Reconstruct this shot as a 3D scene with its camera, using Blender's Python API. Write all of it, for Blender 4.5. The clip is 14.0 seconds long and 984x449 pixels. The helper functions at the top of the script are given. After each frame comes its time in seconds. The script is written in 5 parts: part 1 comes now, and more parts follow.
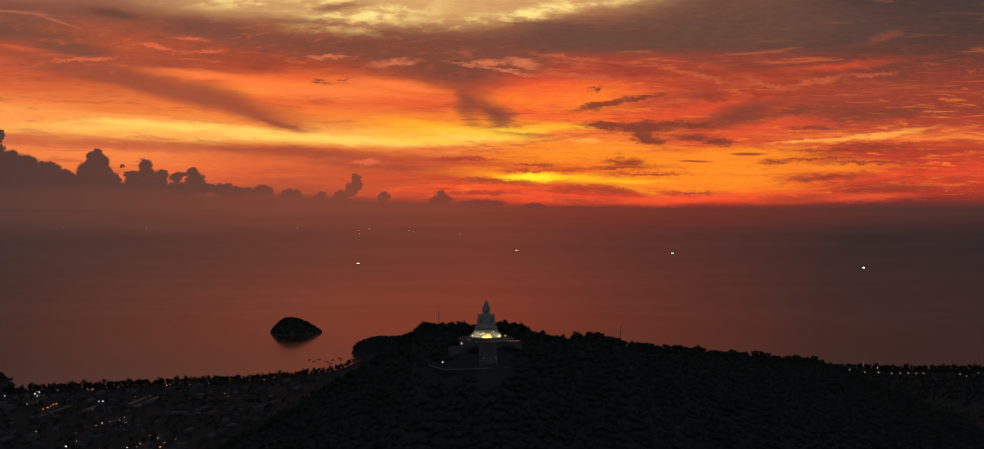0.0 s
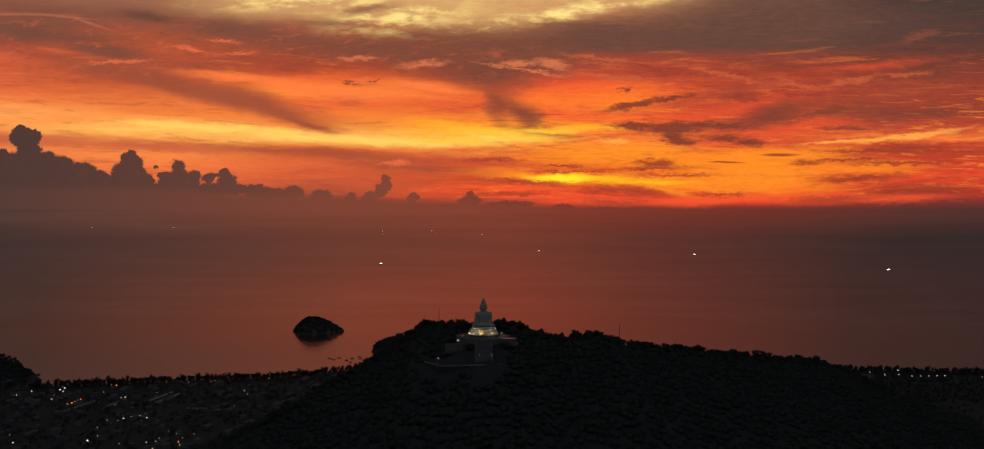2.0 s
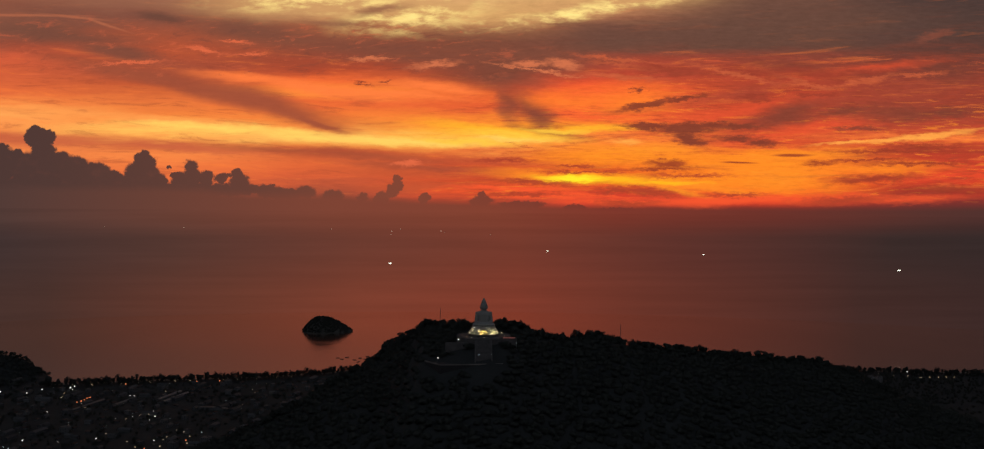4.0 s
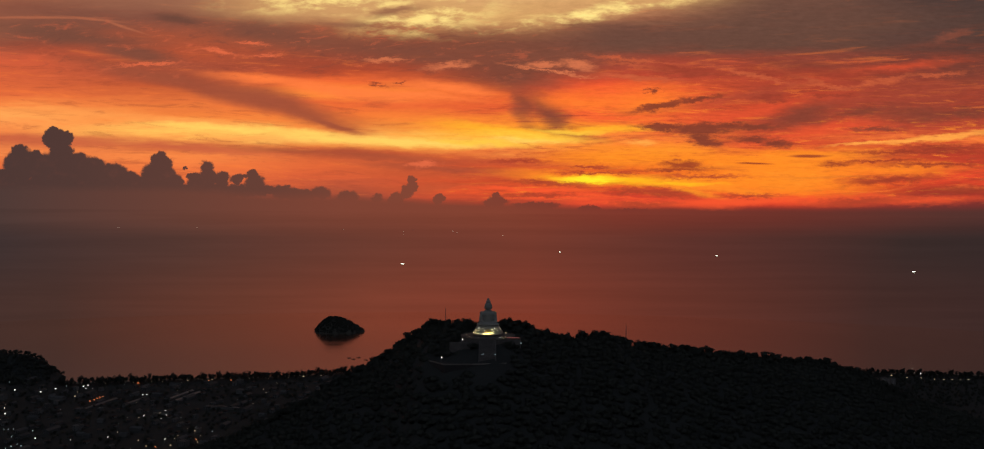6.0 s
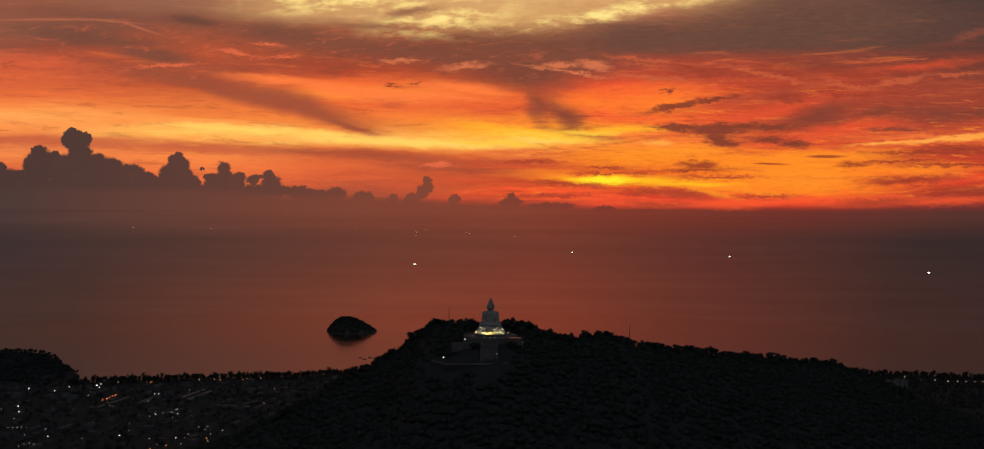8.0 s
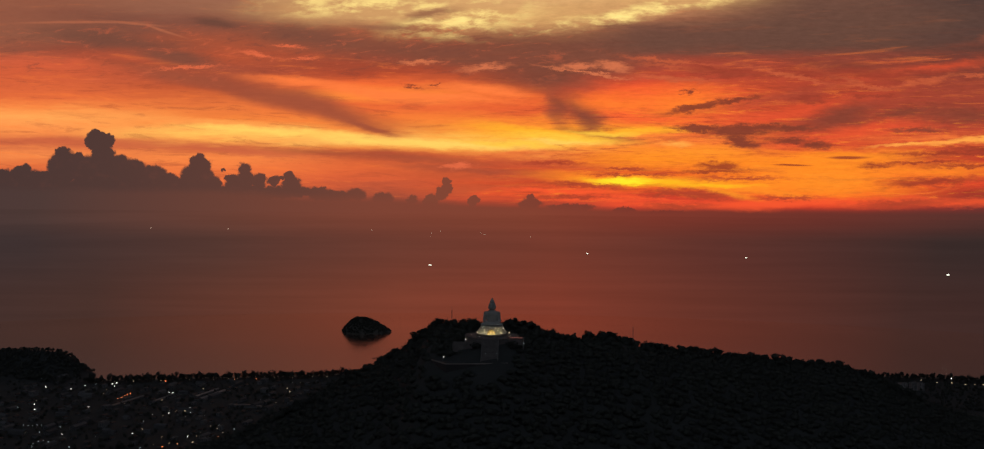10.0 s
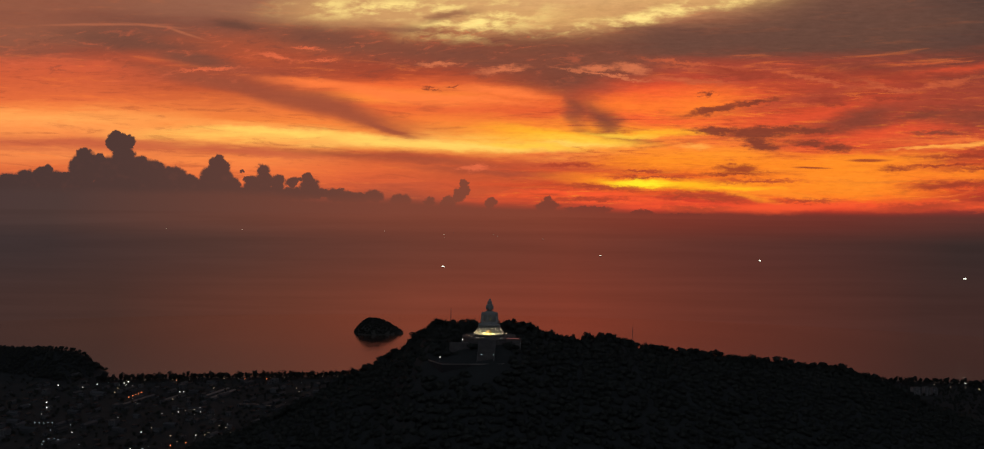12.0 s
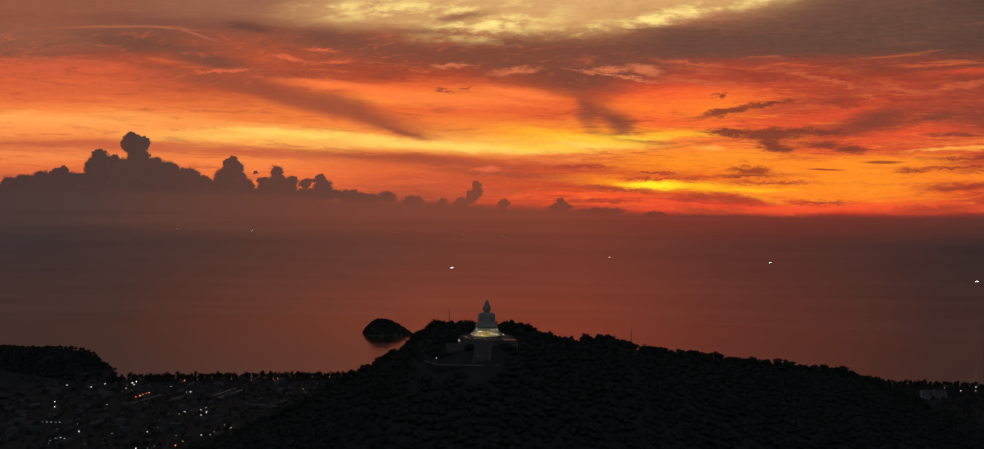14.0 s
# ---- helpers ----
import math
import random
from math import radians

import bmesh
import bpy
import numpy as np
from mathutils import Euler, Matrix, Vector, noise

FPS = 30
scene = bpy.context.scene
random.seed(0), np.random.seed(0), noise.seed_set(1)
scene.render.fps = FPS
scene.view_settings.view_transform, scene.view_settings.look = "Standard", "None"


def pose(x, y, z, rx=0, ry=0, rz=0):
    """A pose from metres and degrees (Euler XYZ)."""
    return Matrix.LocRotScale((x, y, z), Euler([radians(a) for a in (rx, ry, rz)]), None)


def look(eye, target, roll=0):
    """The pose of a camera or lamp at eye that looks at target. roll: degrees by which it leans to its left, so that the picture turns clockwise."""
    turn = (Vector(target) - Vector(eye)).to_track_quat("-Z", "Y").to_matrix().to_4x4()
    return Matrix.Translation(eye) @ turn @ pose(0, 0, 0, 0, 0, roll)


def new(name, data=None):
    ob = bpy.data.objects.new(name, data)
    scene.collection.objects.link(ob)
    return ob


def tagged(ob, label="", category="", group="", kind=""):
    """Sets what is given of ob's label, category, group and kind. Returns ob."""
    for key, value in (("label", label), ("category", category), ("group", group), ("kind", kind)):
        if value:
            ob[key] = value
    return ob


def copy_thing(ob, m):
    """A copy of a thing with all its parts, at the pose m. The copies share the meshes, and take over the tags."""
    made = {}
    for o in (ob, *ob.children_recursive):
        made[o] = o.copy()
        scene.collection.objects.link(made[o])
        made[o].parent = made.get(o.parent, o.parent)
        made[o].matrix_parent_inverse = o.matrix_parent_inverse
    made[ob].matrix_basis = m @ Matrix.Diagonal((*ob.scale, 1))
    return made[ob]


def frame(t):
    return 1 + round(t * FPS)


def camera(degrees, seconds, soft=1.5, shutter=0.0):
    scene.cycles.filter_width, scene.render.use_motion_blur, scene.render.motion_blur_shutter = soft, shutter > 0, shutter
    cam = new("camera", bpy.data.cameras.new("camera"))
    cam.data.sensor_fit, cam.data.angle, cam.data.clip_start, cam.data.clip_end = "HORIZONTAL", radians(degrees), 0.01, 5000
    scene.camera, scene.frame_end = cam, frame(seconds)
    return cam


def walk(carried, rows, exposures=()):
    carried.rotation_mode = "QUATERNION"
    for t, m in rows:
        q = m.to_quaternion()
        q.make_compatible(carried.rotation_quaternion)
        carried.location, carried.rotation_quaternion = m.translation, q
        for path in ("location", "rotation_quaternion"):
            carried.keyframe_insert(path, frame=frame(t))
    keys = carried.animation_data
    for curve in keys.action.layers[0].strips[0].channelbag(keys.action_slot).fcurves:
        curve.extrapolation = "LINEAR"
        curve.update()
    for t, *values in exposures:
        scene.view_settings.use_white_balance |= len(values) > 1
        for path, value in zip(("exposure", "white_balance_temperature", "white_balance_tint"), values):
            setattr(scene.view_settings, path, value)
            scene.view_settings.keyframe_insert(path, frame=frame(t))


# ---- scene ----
# ---- camera and its flight (seconds, x, y, z, yaw, pitch, roll) ----
cam = camera(57.08, 14.0, soft=1.2)
ROWS = [
    (0.0, -64.88, 27.25, 534.17, -3.700, -0.821, -0.382),
    (0.5, -60.91, 24.71, 533.84, -3.496, -0.817, -0.341),
    (1.0, -53.67, 18.47, 533.89, -3.122, -0.814, -0.358),
    (1.1, -50.12, 17.52, 533.64, -2.910, -0.807, -0.386),
    (1.2, -46.56, 16.58, 533.39, -2.698, -0.800, -0.414),
    (1.3, -43.01, 15.64, 533.15, -2.486, -0.793, -0.442),
    (1.4, -39.46, 14.70, 532.90, -2.274, -0.786, -0.470),
    (1.5, -35.91, 13.76, 532.65, -2.062, -0.779, -0.498),
    (2.0, -28.35, 7.19, 532.93, -1.867, -0.779, -0.469),
    (4.5, -12.36, 1.83, 532.66, -0.891, -0.764, -0.528),
    (5.0, -9.31, 1.20, 532.57, -0.658, -0.758, -0.517),
    (5.5, -6.21, 0.78, 532.15, -0.431, -0.728, -0.589),
    (6.0, -3.64, 0.50, 531.78, -0.231, -0.717, -0.582),
    (6.5, -0.00, 0.00, 531.76, -0.000, -0.714, -0.573),
    (7.0, 3.73, -0.70, 531.85, 0.248, -0.711, -0.573),
    (7.5, 7.62, -1.54, 531.86, 0.473, -0.714, -0.596),
    (8.0, 11.78, -2.09, 531.58, 0.735, -0.691, -0.607),
    (10.5, 38.93, -3.37, 530.37, 2.247, -0.612, -0.734),
    (11.0, 44.96, -3.29, 530.13, 2.530, -0.583, -0.803),
    (11.5, 50.70, -3.42, 529.73, 2.802, -0.547, -0.837),
    (12.0, 56.25, -3.41, 529.41, 3.045, -0.520, -0.874),
    (12.5, 61.42, -3.39, 529.24, 3.288, -0.494, -0.903),
    (13.0, 65.71, -3.12, 529.23, 3.481, -0.479, -0.904),
    (13.5, 70.44, -2.40, 529.20, 3.692, -0.452, -0.969),
    (14.0, 74.63, -1.46, 528.98, 3.846, -0.436, -0.968),
]
walk(cam, [(t, pose(x, y, z, 90 + pitch, roll, yaw)) for t, x, y, z, yaw, pitch, roll in ROWS])


# ---- shader arithmetic ----
def lin(r, g, b):
    """Linear colour from display values 0 to 255."""
    return tuple((c / 255 / 12.92) if c / 255 <= 0.04045 else ((c / 255 + 0.055) / 1.055) ** 2.4 for c in (r, g, b)) + (1.0,)


class Val:
    """A socket with plain arithmetic on it."""

    def __init__(self, tree, socket):
        self.tree, self.socket = tree, socket

    def op(self, kind, *others, clamp=False):
        n = self.tree.nodes.new("ShaderNodeMath")
        n.operation, n.use_clamp = kind, clamp
        for i, v in enumerate((self, *others)):
            if isinstance(v, Val):
                self.tree.links.new(v.socket, n.inputs[i])
            else:
                n.inputs[i].default_value = v
        return Val(self.tree, n.outputs[0])

    def __add__(self, o):
        return self.op("ADD", o)

    def __sub__(self, o):
        return self.op("SUBTRACT", o)

    def __mul__(self, o):
        return self.op("MULTIPLY", o)

    def __truediv__(self, o):
        return self.op("DIVIDE", o)

    def max(self, o):
        return self.op("MAXIMUM", o)

    def min(self, o):
        return self.op("MINIMUM", o)

    def flip(self):
        return (self * -1.0) + 1.0

    def smooth(self, a, b, lo=0.0, hi=1.0):
        n = self.tree.nodes.new("ShaderNodeMapRange")
        n.interpolation_type = "SMOOTHSTEP"
        self.tree.links.new(self.socket, n.inputs["Value"])
        if a > b:
            a, b, lo, hi = b, a, hi, lo
        for key, v in (("From Min", a), ("From Max", b), ("To Min", lo), ("To Max", hi)):
            n.inputs[key].default_value = v
        return Val(self.tree, n.outputs["Result"])


def vec3(tree, x, y, z=0.0):
    n = tree.nodes.new("ShaderNodeCombineXYZ")
    for i, v in enumerate((x, y, z)):
        if isinstance(v, Val):
            tree.links.new(v.socket, n.inputs[i])
        else:
            n.inputs[i].default_value = v
    return n.outputs[0]


def grain(tree, vector, scale=1.0, detail=4.0, rough=0.55, lac=2.0, distort=0.0):
    n = tree.nodes.new("ShaderNodeTexNoise")
    tree.links.new(vector, n.inputs["Vector"])
    for key, v in (("Scale", scale), ("Detail", detail), ("Roughness", rough), ("Lacunarity", lac), ("Distortion", distort)):
        n.inputs[key].default_value = v
    return Val(tree, n.outputs["Fac"])


def blend(tree, fac, a, b, kind="MIX"):
    n = tree.nodes.new("ShaderNodeMix")
    n.data_type, n.blend_type, n.clamp_factor = "RGBA", kind, True
    for v, i in ((fac, 0), (a, 6), (b, 7)):
        if isinstance(v, Val):
            tree.links.new(v.socket, n.inputs[i])
        else:
            n.inputs[i].default_value = v
    return Val(tree, n.outputs[2])


def ramp(tree, fac, stops, lo=0.0, hi=1.0):
    """A colour ramp over lo..hi of fac; stops: (value, (r, g, b) display)."""
    n = tree.nodes.new("ShaderNodeValToRGB")
    f = (fac - lo) * (1.0 / (hi - lo))
    tree.links.new(f.socket, n.inputs[0])
    el = n.color_ramp.elements
    while len(el) < len(stops):
        el.new(0.5)
    for e, (p, c) in zip(el, sorted(stops)):
        e.position, e.color = (p - lo) / (hi - lo), lin(*c)
    return Val(tree, n.outputs[0])


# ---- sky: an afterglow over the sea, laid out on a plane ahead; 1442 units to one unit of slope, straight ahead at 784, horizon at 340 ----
world = bpy.data.worlds.new("dusk_sky")
scene.world = world
world.use_nodes = True
wt = world.node_tree
wt.nodes.clear()
tc = wt.nodes.new("ShaderNodeTexCoord")
sp = wt.nodes.new("ShaderNodeSeparateXYZ")
wt.links.new(tc.outputs["Generated"], sp.inputs[0])
dx, dy, dz = (Val(wt, sp.outputs[i]) for i in range(3))
ahead = dy.max(0.18)
SX = dx / ahead * 1442.0 + 784.0
SY = (dz / ahead * -1442.0) + 340.0
FY = SY + (SX - 784.0) * 0.0100

# drift at several scales tears the edges of the clouds
n1 = grain(wt, vec3(wt, SX * 0.006, FY * 0.016, 3.1), 1.0, 5, 0.6)
n2 = grain(wt, vec3(wt, SX * 0.006, FY * 0.016, 9.7), 1.0, 5, 0.6)
n3 = grain(wt, vec3(wt, SX * 0.022, FY * 0.09, 5.5), 1.0, 6, 0.65)
n4 = grain(wt, vec3(wt, SX * 0.06, FY * 0.16, 1.5), 1.0, 6, 0.68)
n5 = grain(wt, vec3(wt, SX * 0.06, FY * 0.16, 7.5), 1.0, 6, 0.68)
torn = vec3(wt, SX + (n1 - 0.5) * 70.0 + (n3 - 0.5) * 40.0, FY + (n2 - 0.5) * 24.0 + (n3 - 0.5) * 16.0)
calm = vec3(wt, SX + (n1 - 0.5) * 16.0, FY + (n2 - 0.5) * 6.0)
ragged = vec3(wt, SX + (n4 - 0.5) * 60.0 + (n3 - 0.5) * 30.0, FY + (n5 - 0.5) * 22.0 + (n3 - 0.5) * 10.0)


LAST = [n1]  # each patch is laid after the one before it


def spot(*spec):
    """A patch of cloud still to be laid: x, y, half width, half height, turn, softness, coordinates."""
    return spec


def patch(x, y, rx, ry, turn=0.0, soft=0.75, coords=None):
    """1 inside a turned ellipse of the sky plane, fading out towards its rim."""
    m = wt.nodes.new("ShaderNodeMapping")
    m.vector_type = "TEXTURE"
    m.inputs["Location"].default_value = (x, y, 0)
    m.inputs["Rotation"].default_value = (0, 0, radians(turn))
    m.inputs["Scale"].default_value = (rx, ry, 1)
    nudge = wt.nodes.new("ShaderNodeVectorMath")
    nudge.operation = "MULTIPLY_ADD"
    wt.links.new(LAST[0].socket, nudge.inputs[0])
    nudge.inputs[1].default_value = (1e-5, 1e-5, 0)
    wt.links.new(coords or torn, nudge.inputs[2])
    wt.links.new(nudge.outputs[0], m.inputs["Vector"])
    ln = wt.nodes.new("ShaderNodeVectorMath")
    ln.operation = "LENGTH"
    wt.links.new(m.outputs[0], ln.inputs[0])
    LAST[0] = Val(wt, ln.outputs["Value"]).smooth(1.0 + soft, 1.0 - soft)
    return LAST[0]


def joined(specs):
    m = patch(*specs[0])
    for k in specs[1:]:
        m = m.max(patch(*k))
    return m


# colour of the glow from the top of the view down to the horizon, at seven bearings
COLS = [
    (0, [(-1000, (62, 54, 60)), (0, (140, 85, 65)), (15, (125, 75, 60)), (45, (118, 75, 60)), (75, (140, 72, 55)), (90, (205, 90, 58)), (120, (205, 92, 56)), (150, (222, 105, 58)), (165, (242, 130, 65)), (180, (253, 165, 85)), (195, (250, 150, 78)), (210, (242, 138, 72)), (225, (196, 96, 62)), (240, (240, 134, 72)), (262, (220, 108, 60)), (285, (190, 90, 60)), (305, (110, 68, 58)), (340, (84, 60, 55))]),
    (300, [(-1000, (62, 54, 60)), (0, (150, 98, 75)), (30, (130, 78, 62)), (60, (160, 80, 55)), (90, (175, 80, 52)), (110, (160, 76, 54)), (140, (188, 85, 50)), (165, (226, 114, 58)), (185, (240, 130, 60)), (198, (250, 170, 82)), (210, (255, 196, 92)), (221, (250, 162, 78)), (235, (200, 98, 58)), (250, (244, 134, 68)), (270, (236, 118, 62)), (290, (220, 102, 58)), (308, (142, 74, 57)), (340, (106, 64, 53))]),
    (550, [(-1000, (66, 56, 60)), (0, (205, 158, 104)), (25, (190, 138, 92)), (45, (160, 95, 65)), (70, (148, 78, 56)), (95, (150, 70, 50)), (110, (172, 72, 46)), (130, (236, 104, 52)), (150, (252, 138, 58)), (165, (228, 100, 52)), (185, (242, 122, 54)), (200, (236, 128, 58)), (213, (250, 162, 78)), (222, (254, 196, 96)), (233, (238, 146, 68)), (245, (200, 90, 52)), (265, (220, 100, 54)), (285, (212, 92, 54)), (310, (156, 74, 54)), (340, (118, 63, 49))]),
    (800, [(-1000, (70, 58, 60)), (0, (215, 165, 110)), (25, (215, 165, 100)), (45, (165, 110, 74)), (70, (120, 72, 55)), (100, (140, 72, 53)), (125, (155, 70, 48)), (150, (228, 100, 48)), (175, (226, 94, 50)), (195, (246, 138, 48)), (212, (252, 170, 46)), (225, (250, 180, 72)), (240, (234, 126, 60)), (255, (206, 80, 46)), (275, (206, 80, 43)), (295, (206, 76, 42)), (305, (240, 88, 44)), (318, (186, 70, 46)), (327, (128, 62, 47)), (340, (126, 62, 47))]),
    (1000, [(-1000, (66, 56, 60)), (0, (210, 160, 102)), (20, (178, 118, 82)), (45, (118, 75, 60)), (80, (115, 70, 56)), (100, (165, 70, 52)), (125, (178, 68, 48)), (145, (248, 100, 46)), (165, (246, 96, 48)), (190, (240, 96, 48)), (205, (248, 135, 44)), (220, (246, 126, 54)), (245, (248, 139, 38)), (260, (246, 135, 34)), (275, (228, 89, 38)), (287, (255, 159, 30)), (298, (226, 93, 38)), (310, (202, 61, 42)), (325, (222, 70, 46)), (334, (126, 54, 42)), (340, (124, 55, 43))]),
    (1250, [(-1000, (60, 53, 60)), (0, (112, 76, 62)), (40, (100, 70, 58)), (75, (100, 66, 55)), (95, (150, 66, 50)), (120, (176, 70, 48)), (140, (172, 66, 46)), (170, (188, 69, 44)), (190, (172, 66, 46)), (210, (206, 79, 46)), (230, (216, 83, 46)), (250, (252, 132, 38)), (270, (250, 126, 34)), (290, (248, 113, 34)), (310, (248, 94, 36)), (322, (226, 65, 40)), (333, (140, 52, 41)), (340, (108, 49, 41))]),
    (1520, [(-1000, (56, 52, 60)), (0, (74, 57, 53)), (50, (76, 57, 52)), (80, (98, 59, 50)), (120, (128, 59, 48)), (150, (148, 61, 46)), (180, (142, 61, 48)), (205, (188, 72, 48)), (218, (250, 128, 58)), (228, (200, 76, 46)), (245, (172, 61, 42)), (265, (206, 66, 43)), (280, (226, 74, 43)), (295, (192, 59, 40)), (310, (165, 52, 41)), (325, (120, 48, 44)), (340, (86, 49, 44))]),
]
# drifting streaks pull the bands out of true
drift = grain(wt, vec3(wt, SX * 0.0035, FY * 0.03, 6.0), 1.0, 7, 0.62)
fine = grain(wt, vec3(wt, SX * 0.012 + FY * 0.01, FY * 0.11, 2.0), 1.0, 7, 0.62)
waver = FY.smooth(345, 300) 
LY = FY + ((drift - 0.5) * 34.0 + (fine - 0.5) * 22.0) * waver
sky = None
for (xa, stops), xb in zip(COLS, [None] + [c[0] for c in COLS]):
    col = ramp(wt, LY, stops, -1000, 345)
    sky = col if sky is None else blend(wt, SX.smooth(xb, xa), sky, col)


def lay(sky, colour, strength, *masks):
    return blend(wt, joined(masks) * strength, sky, lin(*colour))


# wind-combed relief: dark and lit fibres, tilted as the cloud sheets lie
high = FY.smooth(332, 296)
combA = grain(wt, vec3(wt, SX * 0.006 - FY * 0.004, FY * 0.075 + SX * 0.004, 11.0), 1.0, 8, 0.66, 2.1, 0.5)
combB = grain(wt, vec3(wt, SX * 0.010 + FY * 0.01, FY * 0.10 - SX * 0.006, 15.0), 1.0, 8, 0.68, 2.1, 0.7)
comb = blend(wt, SX.smooth(500, 950), combB, combA)
combV = Val(wt, comb.socket)
rightness = SX.smooth(600, 1100, 0.5, 0.72) * FY.smooth(50, 110, 0.3, 1.0)
sky = blend(wt, combV.smooth(0.52, 0.66) * 0.75 * high * rightness, sky, lin(140, 64, 46))
sky = blend(wt, combV.smooth(0.46, 0.32) * 0.6 * high * rightness, sky, lin(250, 124, 56))

# finer combing low over the horizon
combC = grain(wt, vec3(wt, SX * 0.016 + FY * 0.02, FY * 0.19 - SX * 0.004, 31.0), 1.0, 7, 0.68, 2.1, 0.9)
lowband = FY.smooth(330, 305) * FY.smooth(80, 190) * SX.smooth(620, 900)
sky = blend(wt, combC.smooth(0.50, 0.66) * 0.75 * lowband, sky, lin(176, 66, 42))
sky = blend(wt, combC.smooth(0.46, 0.34) * 0.55 * lowband, sky, lin(254, 142, 44))
midband = FY.smooth(200, 160) * FY.smooth(70, 100) * SX.smooth(880, 1020)
sky = blend(wt, combC.smooth(0.50, 0.68) * 0.4 * midband, sky, lin(146, 62, 44))
sky = blend(wt, combC.smooth(0.46, 0.34) * 0.3 * midband, sky, lin(226, 92, 54))

sky = lay(sky, (156, 92, 68), 0.6, spot(-70, 40, 110, 40, 0, 0.9))
# dusky sheets across the upper sky
sky = lay(sky, (114, 72, 58), 0.8, spot(120, 58, 105, 13, 6, 0.8), spot(215, 86, 62, 12, 10, 0.8), spot(430, 52, 90, 16, 6, 0.9))
sky = lay(sky, (100, 66, 55), 0.8, spot(285, 32, 34, 7, 8, 0.8))
sky = lay(sky, (150, 72, 52), 0.85, spot(300, 132, 230, 10, 12, 0.9), spot(440, 168, 125, 14, 15, 0.8), spot(530, 199, 50, 6, 14, 0.7))
sky = lay(sky, (122, 72, 56), 0.8, spot(640, 84, 170, 16, 5, 0.9), spot(860, 92, 115, 34, 0, 0.8), spot(850, 130, 62, 16, 6, 0.8))
sky = lay(sky, (132, 66, 50), 0.75, spot(892, 180, 20, 22, 20, 0.8), spot(862, 160, 34, 22, 0, 0.9), spot(905, 212, 46, 6, 8, 0.8))
sky = lay(sky, (103, 70, 58), 0.8, spot(1010, 62, 90, 20, 0, 0.8), spot(1130, 56, 170, 24, -2, 0.9), spot(1300, 40, 210, 34, 0, 0.9))
sky = lay(sky, (80, 60, 56), 0.3, spot(1482, 50, 30, 16, 0, 0.9), spot(1430, 62, 40, 10, 0, 0.9))
sky = lay(sky, (116, 66, 52), 0.6, spot(826, 120, 84, 22, 3, 0.9), spot(880, 176, 16, 34, -16, 0.95), spot(838, 172, 14, 30, -10, 0.95))
# reddish bands beneath the gold
sky = lay(sky, (198, 96, 62), 0.75, spot(90, 226, 150, 7, 2, 0.8), spot(300, 236, 130, 6, 3, 0.8))
sky = lay(sky, (186, 82, 50), 0.65, spot(600, 246, 120, 7, 3, 0.8), spot(740, 256, 130, 6, 3, 0.8), spot(700, 276, 120, 9, 0, 0.9), spot(690, 300, 90, 5, 0, 0.9))
# fiery and golden streaks
sky = lay(sky, (252, 124, 62), 0.9, spot(420, 127, 80, 7, 5, 0.8), spot(540, 146, 110, 8, 8, 0.8), spot(640, 154, 100, 6, 3, 0.8), spot(720, 142, 60, 8, 6, 0.9))
sky = lay(sky, (255, 208, 98), 0.85, spot(370, 206, 110, 5, 3, 0.8), spot(510, 217, 100, 6, 5, 0.8), spot(650, 226, 120, 6, 2, 0.8), spot(850, 223, 55, 4, 0, 0.8))
sky = lay(sky, (252, 158, 80), 0.5, spot(70, 179, 150, 6, 3, 0.8), spot(230, 190, 140, 5, 4, 0.8))
sky = lay(sky, (254, 176, 44), 0.85, spot(800, 208, 90, 6, 6, 0.8), spot(960, 206, 70, 5, 0, 0.8))
sky = lay(sky, (255, 128, 44), 0.85, spot(950, 156, 66, 13, 0, 0.8), spot(1030, 160, 60, 20, 0, 0.9))
sky = lay(sky, (255, 200, 66), 0.75, spot(845, 217, 80, 6, 3, 0.9), spot(905, 209, 46, 4, 2, 0.8), spot(760, 226, 70, 4, 4, 0.8))
# soft diagonal sheets on the far side of the glow
sky = lay(sky, (158, 68, 50), 0.6, spot(1330, 170, 130, 18, -14, 0.95), spot(1480, 150, 120, 24, -8, 0.95), spot(1190, 150, 90, 10, -10, 0.95))
sky = lay(sky, (236, 84, 48), 0.55, spot(1180, 184, 130, 10, -12, 0.95), spot(1330, 204, 120, 9, -10, 0.95), spot(960, 140, 90, 16, 0, 0.95), spot(1420, 110, 90, 7, -6, 0.9))
sky = lay(sky, (150, 72, 52), 0.6, spot(590, 250, 120, 8, 5, 0.9), spot(480, 240, 90, 5, 4, 0.9), spot(690, 268, 110, 5, 3, 0.9))
sky = lay(sky, (158, 80, 56), 0.7, spot(415, 158, 120, 17, 16, 0.9), spot(250, 122, 120, 10, 9, 0.9), spot(500, 190, 60, 8, 14, 0.8))
